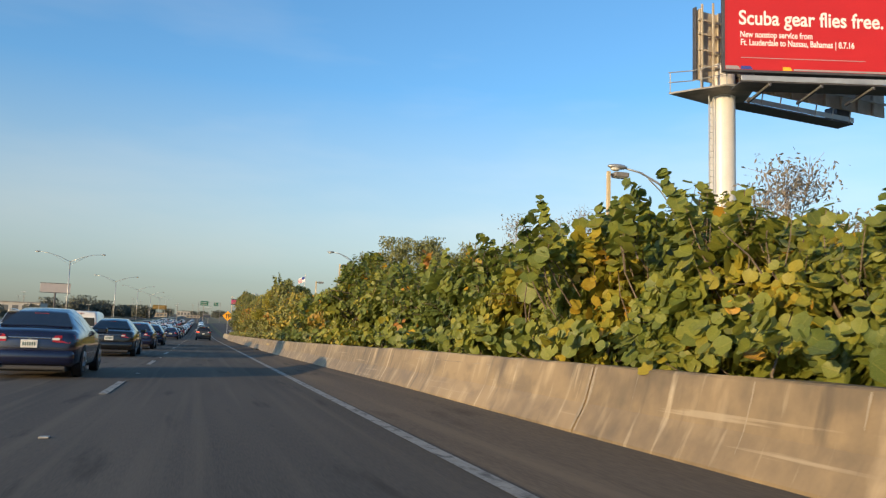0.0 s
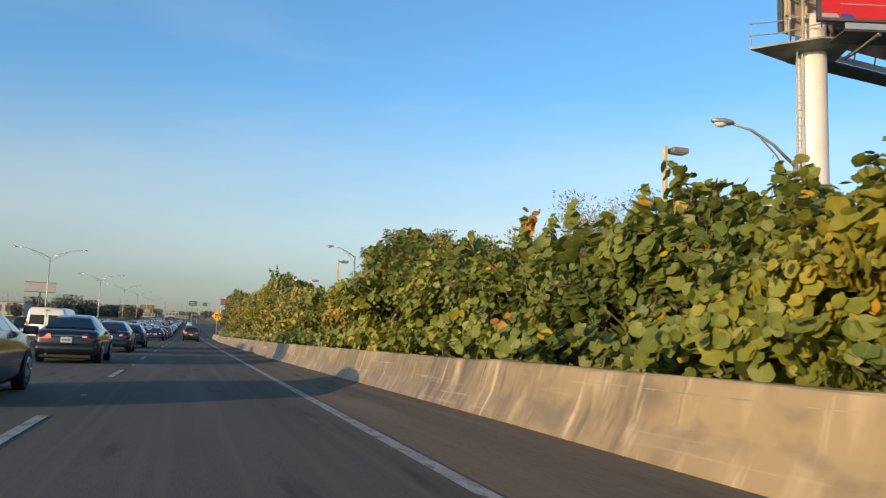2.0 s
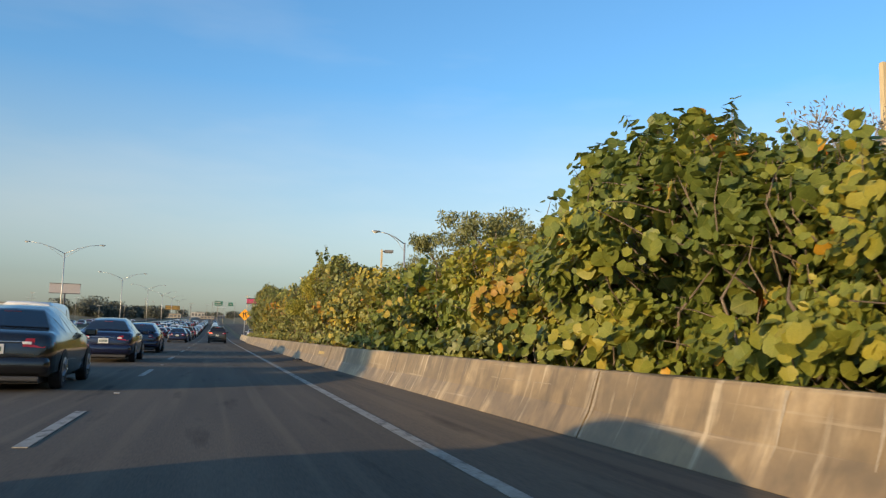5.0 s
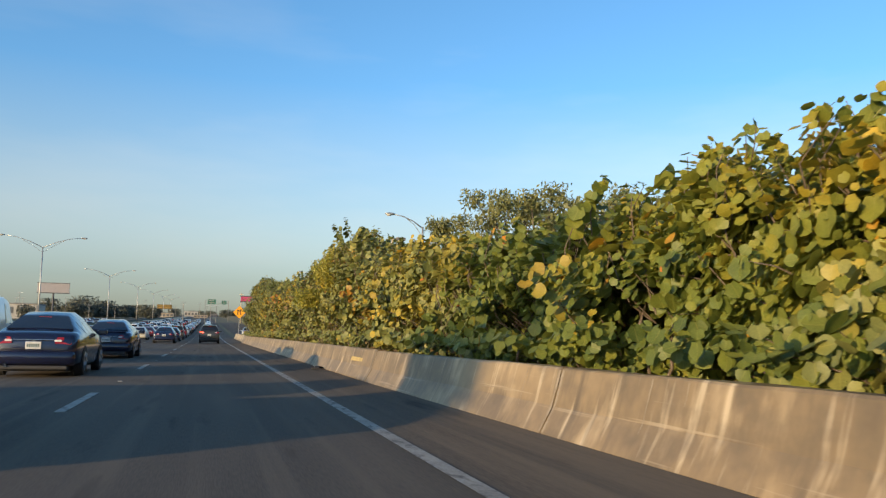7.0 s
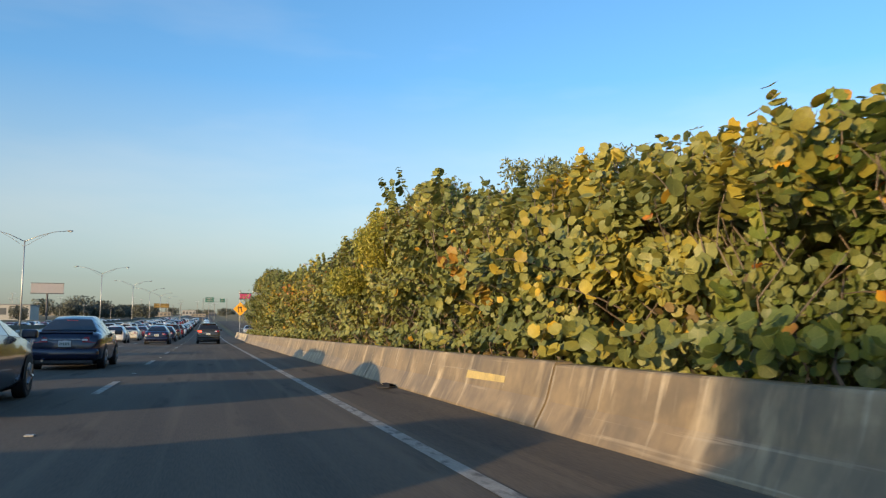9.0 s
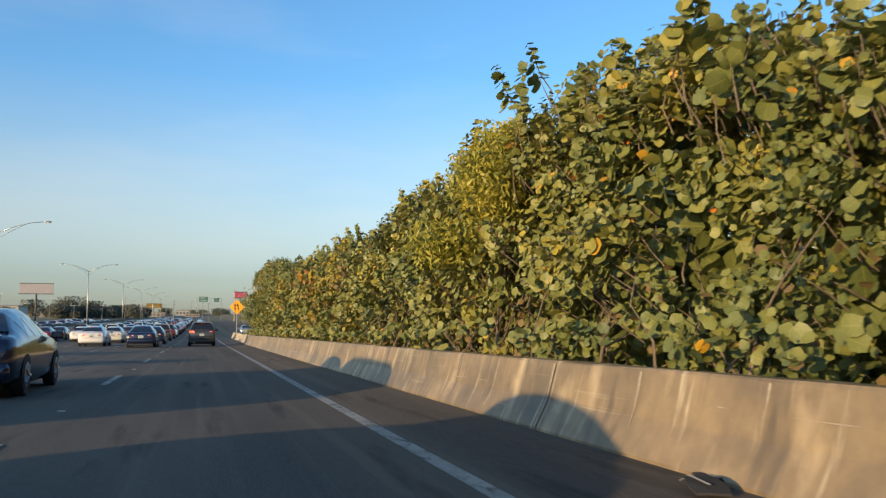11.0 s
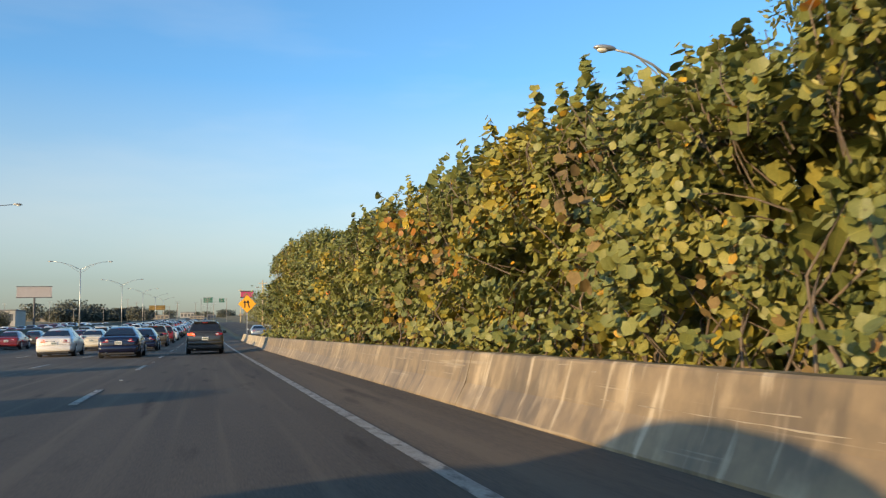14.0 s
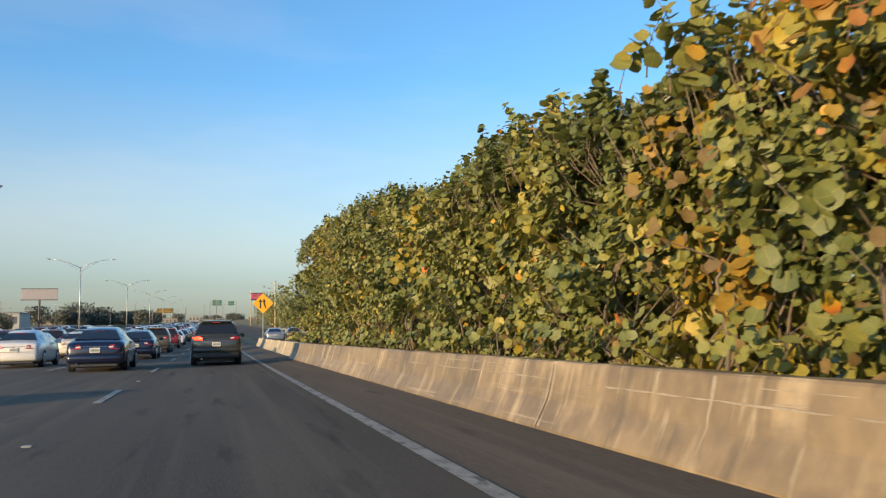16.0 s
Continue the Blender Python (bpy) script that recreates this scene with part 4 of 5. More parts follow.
    part("fascia", boxed(0.3, -1.20, -0.80, 14.6, -1.155, -0.56, bevel=0.008), "steel", walk_f)
    walk_b = part("catwalk", boxed(1.6, 0.2, -0.56, 11.0, 1.2, -0.47, bevel=0.01), "dark_steel", b, "dark underside catwalk of the far face")
    for k in range(8):
        part("hanger", tubed([(1.9 + 1.25 * k, 0.2, -0.51), (1.9 + 1.25 * k, 0.05, 0.15)], 0.035, 6), "steel", b).matrix_basis = bm_
    walk_b.matrix_basis = bm_
    part("kick_plate", boxed(1.6, 0.15, -0.465, 11.0, 0.19, -0.2, bevel=0.005), "steel", walk_b)
    deck = bmesh.new()
    f = [(-2.9, 0.2, 13.2), (-0.9, -1.6, 13.35), (0.5, -1.9, 13.35), (1.4, 0.2, 13.3), (-0.2, 0.9, 13.2)]
    lower = [deck.verts.new(p) for p in f]
    upper = [deck.verts.new((x, y, z + 0.08)) for x, y, z in f]
    deck.faces.new(lower[::-1]), deck.faces.new(upper)
    for k in range(5):
        deck.faces.new((lower[k], lower[(k + 1) % 5], upper[(k + 1) % 5], upper[k]))
    bmesh.ops.recalc_face_normals(deck, faces=deck.faces)
    part("landing", deck, "catwalk", b, "wedge-shaped steel landing round the column head")
    for h in (0.55, 1.05):
        part("handrail", tubed([(-2.95, 0.15, 13.2 + h), (-2.0, -0.4, 13.25 + h), (-0.95, -1.62, 13.38 + h), (0.4, -1.9, 13.4 + h)], 0.025, 6), "steel", b)
    for p in ((-2.85, 0.15, 13.2), (-1.7, -0.68, 13.3), (-0.9, -1.58, 13.35)):
        part("rail_post", tubed([p, (p[0], p[1], p[2] + 1.08)], 0.025, 6), "steel", b)
    for k in range(6):
        x = 1.6 + 2.35 * k
        part("brace", boxed(x, -1.1, -1.0, x + 0.09, 1.5, -0.865, bevel=0.005), "dark_steel", b).matrix_basis = fm
        part("bracket", tubed([(x, -1.1, -0.9), (x - 0.2, 0.5, -1.12)], 0.045, 6), "steel", b).matrix_basis = fm
    part("torsion_beam", tubed([(0, 0, 13.4), (0.3, 0.0, 14.6), (6.0, -0.6, 15.2), (12.0, -1.6, 15.2)], 0.30, 16), "dark_steel", b, smooth=True)
    part("switch_box", boxed(9.9, 0.3, -0.465, 10.95, 1.1, 0.35, bevel=0.02), "dark_steel", b).matrix_basis = bm_
    for k in range(2):
        part("lamp_arm", tubed([(8.6 + 4 * k, -1.1, -0.5), (6.9 + 4 * k, -3.2, -1.3), (6.3 + 4 * k, -3.9, -1.55)], [0.05, 0.04, 0.035], 6), "steel", b).matrix_basis = fm
        part("floodlight", boxed(6.05 + 4 * k, -4.2, -1.62, 6.55 + 4 * k, -3.85, -1.42, bevel=0.04), "steel", b).matrix_basis = fm
    # ladder up the column
    for s in (-1.02, -0.76):
        part("ladder_rail", tubed([(s, -0.35, 2.5), (s, -0.35, 13.2)], 0.025, 6), "steel", b)
    lad = bmesh.new()
    for k in range(34):
        tube(lad, [(-1.02, -0.35, 2.7 + 0.31 * k), (-0.76, -0.35, 2.7 + 0.31 * k)], 0.014, 5)
    tagged(part("rungs", lad, "steel", b), kind="stuff")
    for x, y in ((-1.55, -0.55), (-1.1, -0.8)):
        part("upright", boxed(x, y, 13.4, x + 0.09, y + 0.09, 17.7, bevel=0.01), "board_back", b)
    return b


billboard()


# ---- street lamps ----
def cobra_lamp(x, y, height, arm, label, two=False, up=1.1):
    l = thing("street_lamp", pose(x, y, rise(y)), label, "street lamp", "street lamps along the motorway")
    part("base", tubed([(0, 0, -0.2), (0, 0, 0.25)], 0.2, 12), "concrete", l)
    part("pole", tubed([(0, 0, 0.2), (0, 0, height * 0.5), (0, 0, height)], [0.115, 0.095, 0.07], 12), "steel", l, smooth=True)
    for s in ((-1, 1) if two else (-1,)):
        pts = [(0, 0, height - 0.12), (s * arm * 0.35, 0, height + up * 0.5), (s * arm * 0.7, 0, height + up * 0.88), (s * arm, 0, height + up)]
        part("arm", tubed(pts, [0.05, 0.045, 0.04, 0.035], 8), "steel", l, smooth=True)
        part("stay", tubed([(0, 0, height - 0.75), (s * arm * 0.3, 0, height + up * 0.16), (s * arm * 0.55, 0, height + up * 0.66)], 0.025, 6), "steel", l)
        bm = bmesh.new()
        bmesh.ops.create_uvsphere(bm, u_segments=14, v_segments=8, radius=1, matrix=pose(s * (arm + 0.28), 0, height + up + 0.02) @ Matrix.Diagonal((0.40, 0.16, 0.10, 1)))
        head = part("head", bm, "steel", l, "grey cobra head", smooth=True)
        bm = bmesh.new()
        bmesh.ops.create_uvsphere(bm, u_segments=12, v_segments=6, radius=1, matrix=pose(s * (arm + 0.36), 0, height + up - 0.05) @ Matrix.Diagonal((0.20, 0.13, 0.10, 1)))
        part("lens", bm, "lamp_glass", head, smooth=True)
    return l


def box_lamp(x, y, height):
    l = thing("car_park_lamp", pose(x, y, rise(y)), "tan square light pole with a flat shoebox head", "lamp", "shoebox lamps behind the hedge")
    part("pole", boxed(-0.09, -0.09, -0.2, 0.09, 0.09, height, bevel=0.012), "wood_pole", l)
    part("arm", boxed(0.09, -0.04, height - 0.22, 0.35, 0.04, height - 0.12), "dark_steel", l)
    bm = box(bmesh.new(), 0.3, -0.28, height - 0.3, 1.15, 0.28, height - 0.02, bevel=0.05)
    part("head", bm, "catwalk", l)
    part("lens", boxed(0.42, -0.2, height - 0.325, 1.05, 0.2, height - 0.302), "lamp_glass", l)
    return l


cobra_lamp(16.3, 25.6, 6.6, 2.2, "galvanised cobra-head street lamp standing behind the hedge", up=0.9)
for y in (84.0, 143.0, 204.0, 265.0):
    cobra_lamp(14.9, y, 9.05 if y < 100 else 8.9, 2.2, "galvanised cobra-head street lamp standing behind the hedge", up=0.8)
for y in (141.0, 215.0, 289.0, 363.0, 437.0, 511.0):
    cobra_lamp(MEDIAN_X + 0.45, y, 11.5, 4.6, "tall double-arm street lamp on the median wall", two=True, up=1.3)


def utility_pole(x, y, height):
    u = thing("utility_pole", pose(x, y, rise(y)), "pale concrete utility pole with a short crossarm", "pole", "utility poles beside the slip road")
    part("pole", tubed([(0, 0, -0.3), (0, 0, height)], [0.22, 0.13], 10), "concrete_new", u, smooth=True)
    part("crossarm", boxed(-0.9, -0.06, height - 0.75, 0.9, 0.06, height - 0.62, bevel=0.01), "wood_pole", u)
    for k in (-0.8, 0.0, 0.8):
        part("insulator", tubed([(k, 0, height - 0.62), (k, 0, height - 0.50), (k, 0, height - 0.40)], [0.05, 0.08, 0.04], 8), "steel", u)


utility_pole(12.4, 244.0, 10.6)
utility_pole(13.4, 385.0, 13.2)
box_lamp(21.0, 39.6, 10.75)
box_lamp(15.7, 97.7, 9.9)
box_lamp(17.0, 128.0, 9.6)


# ---- cars ----
KINDS = {   # stations: along, sill height, belt, top, half width at the belt, half width at the top
    "suv": dict(length=4.43, width=0.905, wheel=0.345, axles=(0.86, 3.50), stations=[
        (0.00, 0.34, 0.88, 0.92, 0.82, 0.74), (0.06, 0.28, 0.96, 1.02, 0.88, 0.80), (0.20, 0.25, 1.02, 1.10, 0.90, 0.80), (0.52, 0.24, 1.05, 1.60, 0.905, 0.62), (0.75, 0.22, 1.05, 1.66, 0.905, 0.60), (1.6, 0.20, 1.04, 1.69, 0.905, 0.61),
        (2.35, 0.20, 1.02, 1.66, 0.905, 0.60), (2.75, 0.20, 1.01, 1.52, 0.90, 0.60), (3.35, 0.20, 1.00, 1.08, 0.89, 0.72), (3.9, 0.22, 0.93, 0.99, 0.86, 0.68), (4.28, 0.26, 0.78, 0.85, 0.78, 0.60), (4.43, 0.32, 0.62, 0.70, 0.66, 0.50)]),
    "sedan": dict(length=4.80, width=0.91, wheel=0.33, axles=(0.98, 3.78), stations=[
        (0.00, 0.36, 0.72, 0.79, 0.74, 0.60), (0.07, 0.28, 0.85, 0.92, 0.84, 0.70), (0.25, 0.24, 0.91, 0.985, 0.885, 0.74), (0.55, 0.22, 0.93, 1.015, 0.905, 0.73), (1.20, 0.20, 0.935, 1.36, 0.91, 0.53), (1.60, 0.18, 0.935, 1.43, 0.91, 0.52), (2.2, 0.17, 0.93, 1.46, 0.91, 0.53),
        (2.75, 0.17, 0.925, 1.42, 0.91, 0.52), (3.05, 0.18, 0.92, 1.28, 0.905, 0.56), (3.55, 0.19, 0.91, 0.97, 0.90, 0.72), (4.3, 0.21, 0.82, 0.87, 0.86, 0.66), (4.68, 0.26, 0.66, 0.72, 0.76, 0.56), (4.80, 0.33, 0.55, 0.60, 0.64, 0.46)]),
    "van": dict(length=5.6, width=1.0, wheel=0.36, axles=(1.15, 4.55), stations=[
        (0.00, 0.39, 1.10, 1.75, 0.96, 0.84), (0.06, 0.32, 1.12, 1.98, 0.99, 0.82), (0.25, 0.28, 1.12, 2.05, 1.0, 0.82), (2.0, 0.26, 1.12, 2.08, 1.0, 0.82), (3.7, 0.26, 1.12, 2.06, 1.0, 0.82), (4.15, 0.26, 1.12, 1.92, 1.0, 0.82), (4.75, 0.26, 1.12, 1.20, 0.99, 0.80), (5.35, 0.30, 0.95, 1.02, 0.95, 0.74), (5.6, 0.36, 0.75, 0.80, 0.86, 0.62)]),
}


def ring(st):
    y, zb, belt, top, w, tw = st
    return [Vector((0, y, zb)), Vector((w * 0.88, y, zb)), Vector((w * 0.985, y, zb + 0.10)), Vector((w, y, zb + 0.62 * (belt - zb))), Vector((w * 0.975, y, belt)), Vector((tw + 0.03 + 0.3 * (w - tw) * (0.25 if top - belt > 0.25 else 0.6), y, top - 0.10 * min(1, (top - belt) * 3))), Vector((tw - 0.07, y, top)), Vector((0, y, top + 0.015))]


def finer(stations, n=4):
    """Stations with smooth steps between."""
    out = []
    for a, b in zip(stations, stations[1:]):
        for k in range(n if b[0] - a[0] > 0.3 else 2):
            f = k / (n if b[0] - a[0] > 0.3 else 2)
            out.append(tuple(p + (q - p) * f for p, q in zip(a, b)))
    return out + [stations[-1]]


def skin(bm, stations):
    rows = []
    for st in stations:
        r = ring(st)
        full = r + [Vector((-p.x, p.y, p.z)) for p in r[-2:0:-1]]
        rows.append([bm.verts.new(p) for p in full])
    n = len(rows[0])
    for a, b in zip(rows, rows[1:]):
        for k in range(n):
            bm.faces.new((a[k], a[(k + 1) % n], b[(k + 1) % n], b[k]))
    bm.faces.new(rows[0][::-1]), bm.faces.new(rows[-1])
    bmesh.ops.recalc_face_normals(bm, faces=bm.faces)
    return bm


def at_ring(stations, y):
    for a, b in zip(stations, stations[1:]):
        if a[0] <= y <= b[0]:
            f = (y - a[0]) / (b[0] - a[0])
            return ring(tuple(p + (q - p) * f for p, q in zip(a, b)))
    return ring(stations[-1])


def pane(corners, out, inset=0.0):
    """A glass pane through corners, laid a little proud of the body."""
    c = sum((Vector(p) for p in corners), Vector()) / len(corners)
    pts = [Vector(p).lerp(c, inset) + Vector(out) * 0.007 for p in corners]
    bm = bmesh.new()
    f = bm.faces.new([bm.verts.new(p) for p in pts])
    f.normal_update()
    if f.normal.dot(Vector(out)) < 0:
        f.normal_flip()
    g = bmesh.ops.extrude_face_region(bm, geom=[f])
    bmesh.ops.translate(bm, vec=-Vector(out) * 0.02, verts=[v for v in g["geom"] if isinstance(v, bmesh.types.BMVert)])
    bmesh.ops.recalc_face_normals(bm, faces=bm.faces)
    return bm


def crowned(low, high, out):
    """A curved pane: a left, middle and right point along its lower and its upper edge."""
    bm = bmesh.new()
    lo, hi = [bm.verts.new(Vector(p) + Vector(out) * 0.008) for p in low], [bm.verts.new(Vector(p) + Vector(out) * 0.008) for p in high]
    fs = [bm.faces.new((lo[k], lo[k + 1], hi[k + 1], hi[k])) for k in range(2)]
    g = bmesh.ops.extrude_face_region(bm, geom=fs)
    bmesh.ops.translate(bm, vec=-Vector(out) * 0.02, verts=[v for v in g["geom"] if isinstance(v, bmesh.types.BMVert)])
    bmesh.ops.recalc_face_normals(bm, faces=bm.faces)
    return bm


def wheel(name, x, y, r, parent, spokes=True):
    s = 1 if x > 0 else -1
    bm = tubed([(x - s * 0.20, y, r), (x - s * 0.19, y, r), (x - s * 0.02, y, r), (x, y, r)], [r * 0.93, r, r, r * 0.93], 24)
    w = part(name, bm, "rubber", parent, smooth=False)
    part("rim", tubed([(x + s * 0.002, y, r), (x + s * 0.010, y, r)], [r * 0.66, r * 0.60], 18), "rim", w)
    for k in range(5 if spokes else 0):
        a = k * math.tau / 5
        part("spoke", tubed([(x + s * 0.014, y + 0.05 * math.cos(a), r + 0.05 * math.sin(a)), (x + s * 0.014, y + r * 0.58 * math.cos(a), r + r * 0.58 * math.sin(a))], [0.03, 0.022], 5), "rim", w)
    return w


def car(kind, m, colour, label, category="car", tail="tail_off", brake=None, spoiler=False, name=None, detail=True, far=False):
    """A car with its tail at the origin, facing +y."""
    spec = KINDS[kind]
    st, W, L, r = spec["stations"], spec["width"], spec["length"], spec["wheel"]
    c = thing(name or kind, m, label, category, "cars on the motorway")
    part("body", skin(bmesh.new(), finer(st)), colour, c, smooth=True)
    van = kind == "van"
    # glass
    idx = 1 if van else next(i for i in range(len(st)) if st[i + 1][3] - st[i][3] > 0.25)
    a, b = ring(st[idx]), ring(st[idx + 1])
    if van:
        for s in (-1, 1):
            part("rear_window", pane([(s * 0.10, -0.004, 1.16), (s * 0.82, -0.004, 1.16), (s * 0.76, -0.004, 1.66), (s * 0.10, -0.004, 1.66)], (0, -1, 0)), "car_glass", c)
        part("door_gap", boxed(-0.008, -0.006, 0.55, 0.008, 0.06, 1.95), "black", c)
    else:
        lo, hi = a[6].lerp(b[6], 0.10), a[6].lerp(b[6], 0.93)
        part("rear_window", crowned([(-lo.x - 0.05, lo.y, lo.z), (0, lo.y, lo.z + 0.015), (lo.x + 0.05, lo.y, lo.z)], [(-hi.x - 0.02, hi.y, hi.z), (0, hi.y, hi.z + 0.015), (hi.x + 0.02, hi.y, hi.z)], (0, -0.75, 0.66)), "car_glass", c)
    last = max(i for i in range(len(st) - 1) if st[i][3] - st[i + 1][3] > 0.25)
    a, b = ring(st[last]), ring(st[last + 1])
    lo, hi = b[6].lerp(a[6], 0.10), b[6].lerp(a[6], 0.95)
    part("windscreen", crowned([(-lo.x, lo.y, lo.z), (0, lo.y, lo.z + 0.015), (lo.x, lo.y, lo.z)], [(-hi.x, hi.y, hi.z), (0, hi.y, hi.z + 0.015), (hi.x, hi.y, hi.z)], (0, 0.6, 0.8)), "car_glass", c)
    part("underbody", boxed(-W + 0.24, 0.12, 0.13, W - 0.24, L - 0.3, 0.34), "black", c)
    y0, y1 = (st[idx + 1][0] + 0.02, st[last][0] + 0.25) if not van else (3.3, 4.35)
    cuts = [y0, y1] if van or far else [y0, y0 + (y1 - y0) * 0.27, y0 + (y1 - y0) * 0.62, y1]
    for s in (-1, 1):
        for p, q in zip(cuts, cuts[1:]):
            A, B = at_ring(st, p + 0.03), at_ring(st, q - 0.03)
            low = [A[4].lerp(A[5], 0.10), B[4].lerp(B[5], 0.10)]
            high = [A[4].lerp(A[5], 0.86), B[4].lerp(B[5], 0.86)]
            pts = [low[0], low[1], high[1], high[0]]
            part("side_window", pane([(s * v.x, v.y, v.z) for v in pts], (s * 0.9, 0, 0.42)), "car_glass", c)
        # mirror
        my = y1 - 0.05
        if far:
            for ay, nm in zip(spec["axles"], ("rear_wheel", "front_wheel")):
                part(nm, tubed([(s * (W - 0.19), ay, r), (s * (W + 0.004), ay, r)], r, 14), "rubber", c)
            continue
        part("door_mirror", boxed(*sorted((s * (W - 0.02), s * (W + 0.20)))[:1], my - 0.06, st[3][2] - 0.01, sorted((s * (W - 0.02), s * (W + 0.20)))[1], my + 0.07, st[3][2] + 0.13, bevel=0.03), colour, c)
        for ay, nm in zip(spec["axles"], ("rear_wheel", "front_wheel")):
            bm = bmesh.new()
            ctr = bm.verts.new((s * (W + 0.003), ay, r))
            arc = [bm.verts.new((s * (W + 0.003 - (0.01 if k in (0, 12) else 0)), ay + (r + 0.06) * math.cos(math.pi * k / 12), r * 0.9 + (r + 0.06) * math.sin(math.pi * k / 12))) for k in range(13)]
            for k in range(12):
                bm.faces.new((ctr, arc[k], arc[k + 1]))
            part("wheel_arch", bm, "black", c)
            wheel(nm, s * (W + 0.006), ay, r, c, detail)
    # tail
    if far:
        for s in (-1, 1):
            part("tail_light", boxed(*sorted((s * 0.50, s * 0.82))[:1], -0.03, st[0][2] + 0.02, sorted((s * 0.50, s * 0.82))[1], 0.16, st[0][2] + 0.14, bevel=0.02), "tail_off", c)
        part("bumper", boxed(-0.84, -0.04, 0.26, 0.84, 0.12, 0.50, bevel=0.05), "plastic" if kind == "suv" else colour, c)
        return c
    zb, belt = st[0][1], st[0][2]
    if kind == "suv":
        lights = [[(0.50, -0.012, 0.93), (0.80, 0.015, 0.95), (0.86, 0.10, 1.04), (0.60, 0.06, 1.08), (0.50, 0.03, 1.02)]]
        part("bumper", boxed(-0.83, -0.04, 0.25, 0.83, 0.12, 0.47, bevel=0.075), "plastic", c, smooth=True)
        part("bumper_step", boxed(-0.84, -0.05, 0.475, 0.84, 0.12, 0.66, bevel=0.075), colour, c, smooth=True)
        part("rear_spoiler", boxed(-0.56, 0.40, 1.605, 0.56, 0.80, 1.655, bevel=0.015), colour, c)
        part("roof_rail", tubed([(0.56, 0.8, 1.70), (0.57, 1.6, 1.735), (0.56, 2.3, 1.70)], 0.018, 6), "chrome", c)
        part("roof_rail", tubed([(-0.56, 0.8, 1.70), (-0.57, 1.6, 1.735), (-0.56, 2.3, 1.70)], 0.018, 6), "chrome", c)
        pz = 0.78
    elif kind == "sedan":
        lights = [[(0.42, -0.012, 0.735), (0.74, 0.02, 0.715), (0.875, 0.24, 0.79), (0.80, 0.12, 0.885), (0.46, 0.03, 0.865)]]
        part("bumper", boxed(-0.84, -0.05, 0.26, 0.84, 0.16, 0.58, bevel=0.10), colour, c, smooth=True)
        part("boot_gap", boxed(-0.60, -0.012, 0.605, 0.60, 0.03, 0.617), "black", c)
        part("plate_trim", boxed(-0.40, -0.022, 0.80, 0.40, 0.02, 0.822, bevel=0.006), "chrome", c)
        part("diffuser", boxed(-0.70, -0.03, 0.17, 0.70, 0.14, 0.255, bevel=0.02), "plastic", c)
        if spoiler:
            part("boot_spoiler", boxed(-0.66, 0.12, 0.965, 0.66, 0.28, 1.01, bevel=0.015), colour, c)
        pz = 0.69
    else:
        lights = [[(0.86, -0.012, 0.95), (0.95, 0.0, 0.95), (0.93, 0.02, 1.35), (0.86, -0.005, 1.35)]]
        part("bumper", boxed(-0.93, -0.12, 0.34, 0.93, 0.05, 0.58, bevel=0.03), "plastic", c)
        pz = 0.72
    for s in (-1, 1):
        for shape in lights:
            pts = [(s * x, y - 0.012, z) for x, y, z in shape]
            lamp = part("tail_light", pane(pts, (s * 0.25, -0.97, 0.1)), brake if (brake and s < 0) else tail, c, "lit red tail light" if (brake and s < 0) else "")
            zc = sum(p[2] for p in pts) / len(pts)
            if detail:
                part("reverse_lens", boxed(*sorted((s * shape[0][0], s * (shape[0][0] + 0.14)))[:1], -0.045, zc - 0.025, sorted((s * shape[0][0], s * (shape[0][0] + 0.14)))[1], -0.015, zc + 0.02, bevel=0.004), "clear_lens", lamp)
    pl = part("number_plate", boxed(-0.155, -0.040, pz - 0.08, 0.155, -0.010, pz + 0.08, bevel=0.006), "plate", c)
    for k in range(6 if detail else 0):
        part("bar", boxed(-0.12 + 0.042 * k, -0.045, pz - 0.035, -0.095 + 0.042 * k, -0.041, pz + 0.035), "plate_bars", pl)
    if kind != "van":
        bm = bmesh.new()
        bmesh.ops.create_cone(bm, cap_ends=True, segments=20, radius1=0.055, radius2=0.05, depth=0.02, matrix=pose(0, -0.020 + (0.03 if kind == "suv" else 0.02), belt + 0.03, 90))
        part("badge", bm, "chrome", c)
        part("exhaust_tip", tubed([(-0.52, -0.06, 0.25), (-0.52, 0.2, 0.25)], 0.035, 10), "chrome", c)
    part("high_brake_light", boxed(-0.14, (0.395 if kind == "suv" else 1.09 if kind == "sedan" else 0.0), (1.575 if kind == "suv" else 1.305 if kind == "sedan" else 1.90), 0.14, (0.44 if kind == "suv" else 1.16 if kind == "sedan" else 0.05), (1.598 if kind == "suv" else 1.33 if kind == "sedan" else 1.93)), "tail_off", c)
    for s in (-1, 1):
        f = st[-2]
        part("headlight", boxed(*sorted((s * 0.45, s * 0.74))[:1], f[0] - 0.12, f[2] - 0.12, sorted((s * 0.45, s * 0.74))[1], f[0] + 0.03, f[2], bevel=0.03), "clear_lens", c)
    return c


PAINT = {"grey_green": paint("grey_green_paint", (0.050, 0.052, 0.046)), "navy": paint("navy_paint", (0.010, 0.013, 0.040)), "black": paint("black_paint", (0.012, 0.012, 0.013)), "white": paint("white_paint", (0.74, 0.72, 0.68), 0.3, 0.0),
         "cream": paint("cream_paint", (0.68, 0.63, 0.50), 0.3, 0.0), "red": paint("red_paint", (0.20, 0.015, 0.015)), "silver": paint("silver_paint", (0.42, 0.43, 0.43), 0.3, 0.7), "bronze": paint("bronze_paint", (0.09, 0.075, 0.05))}


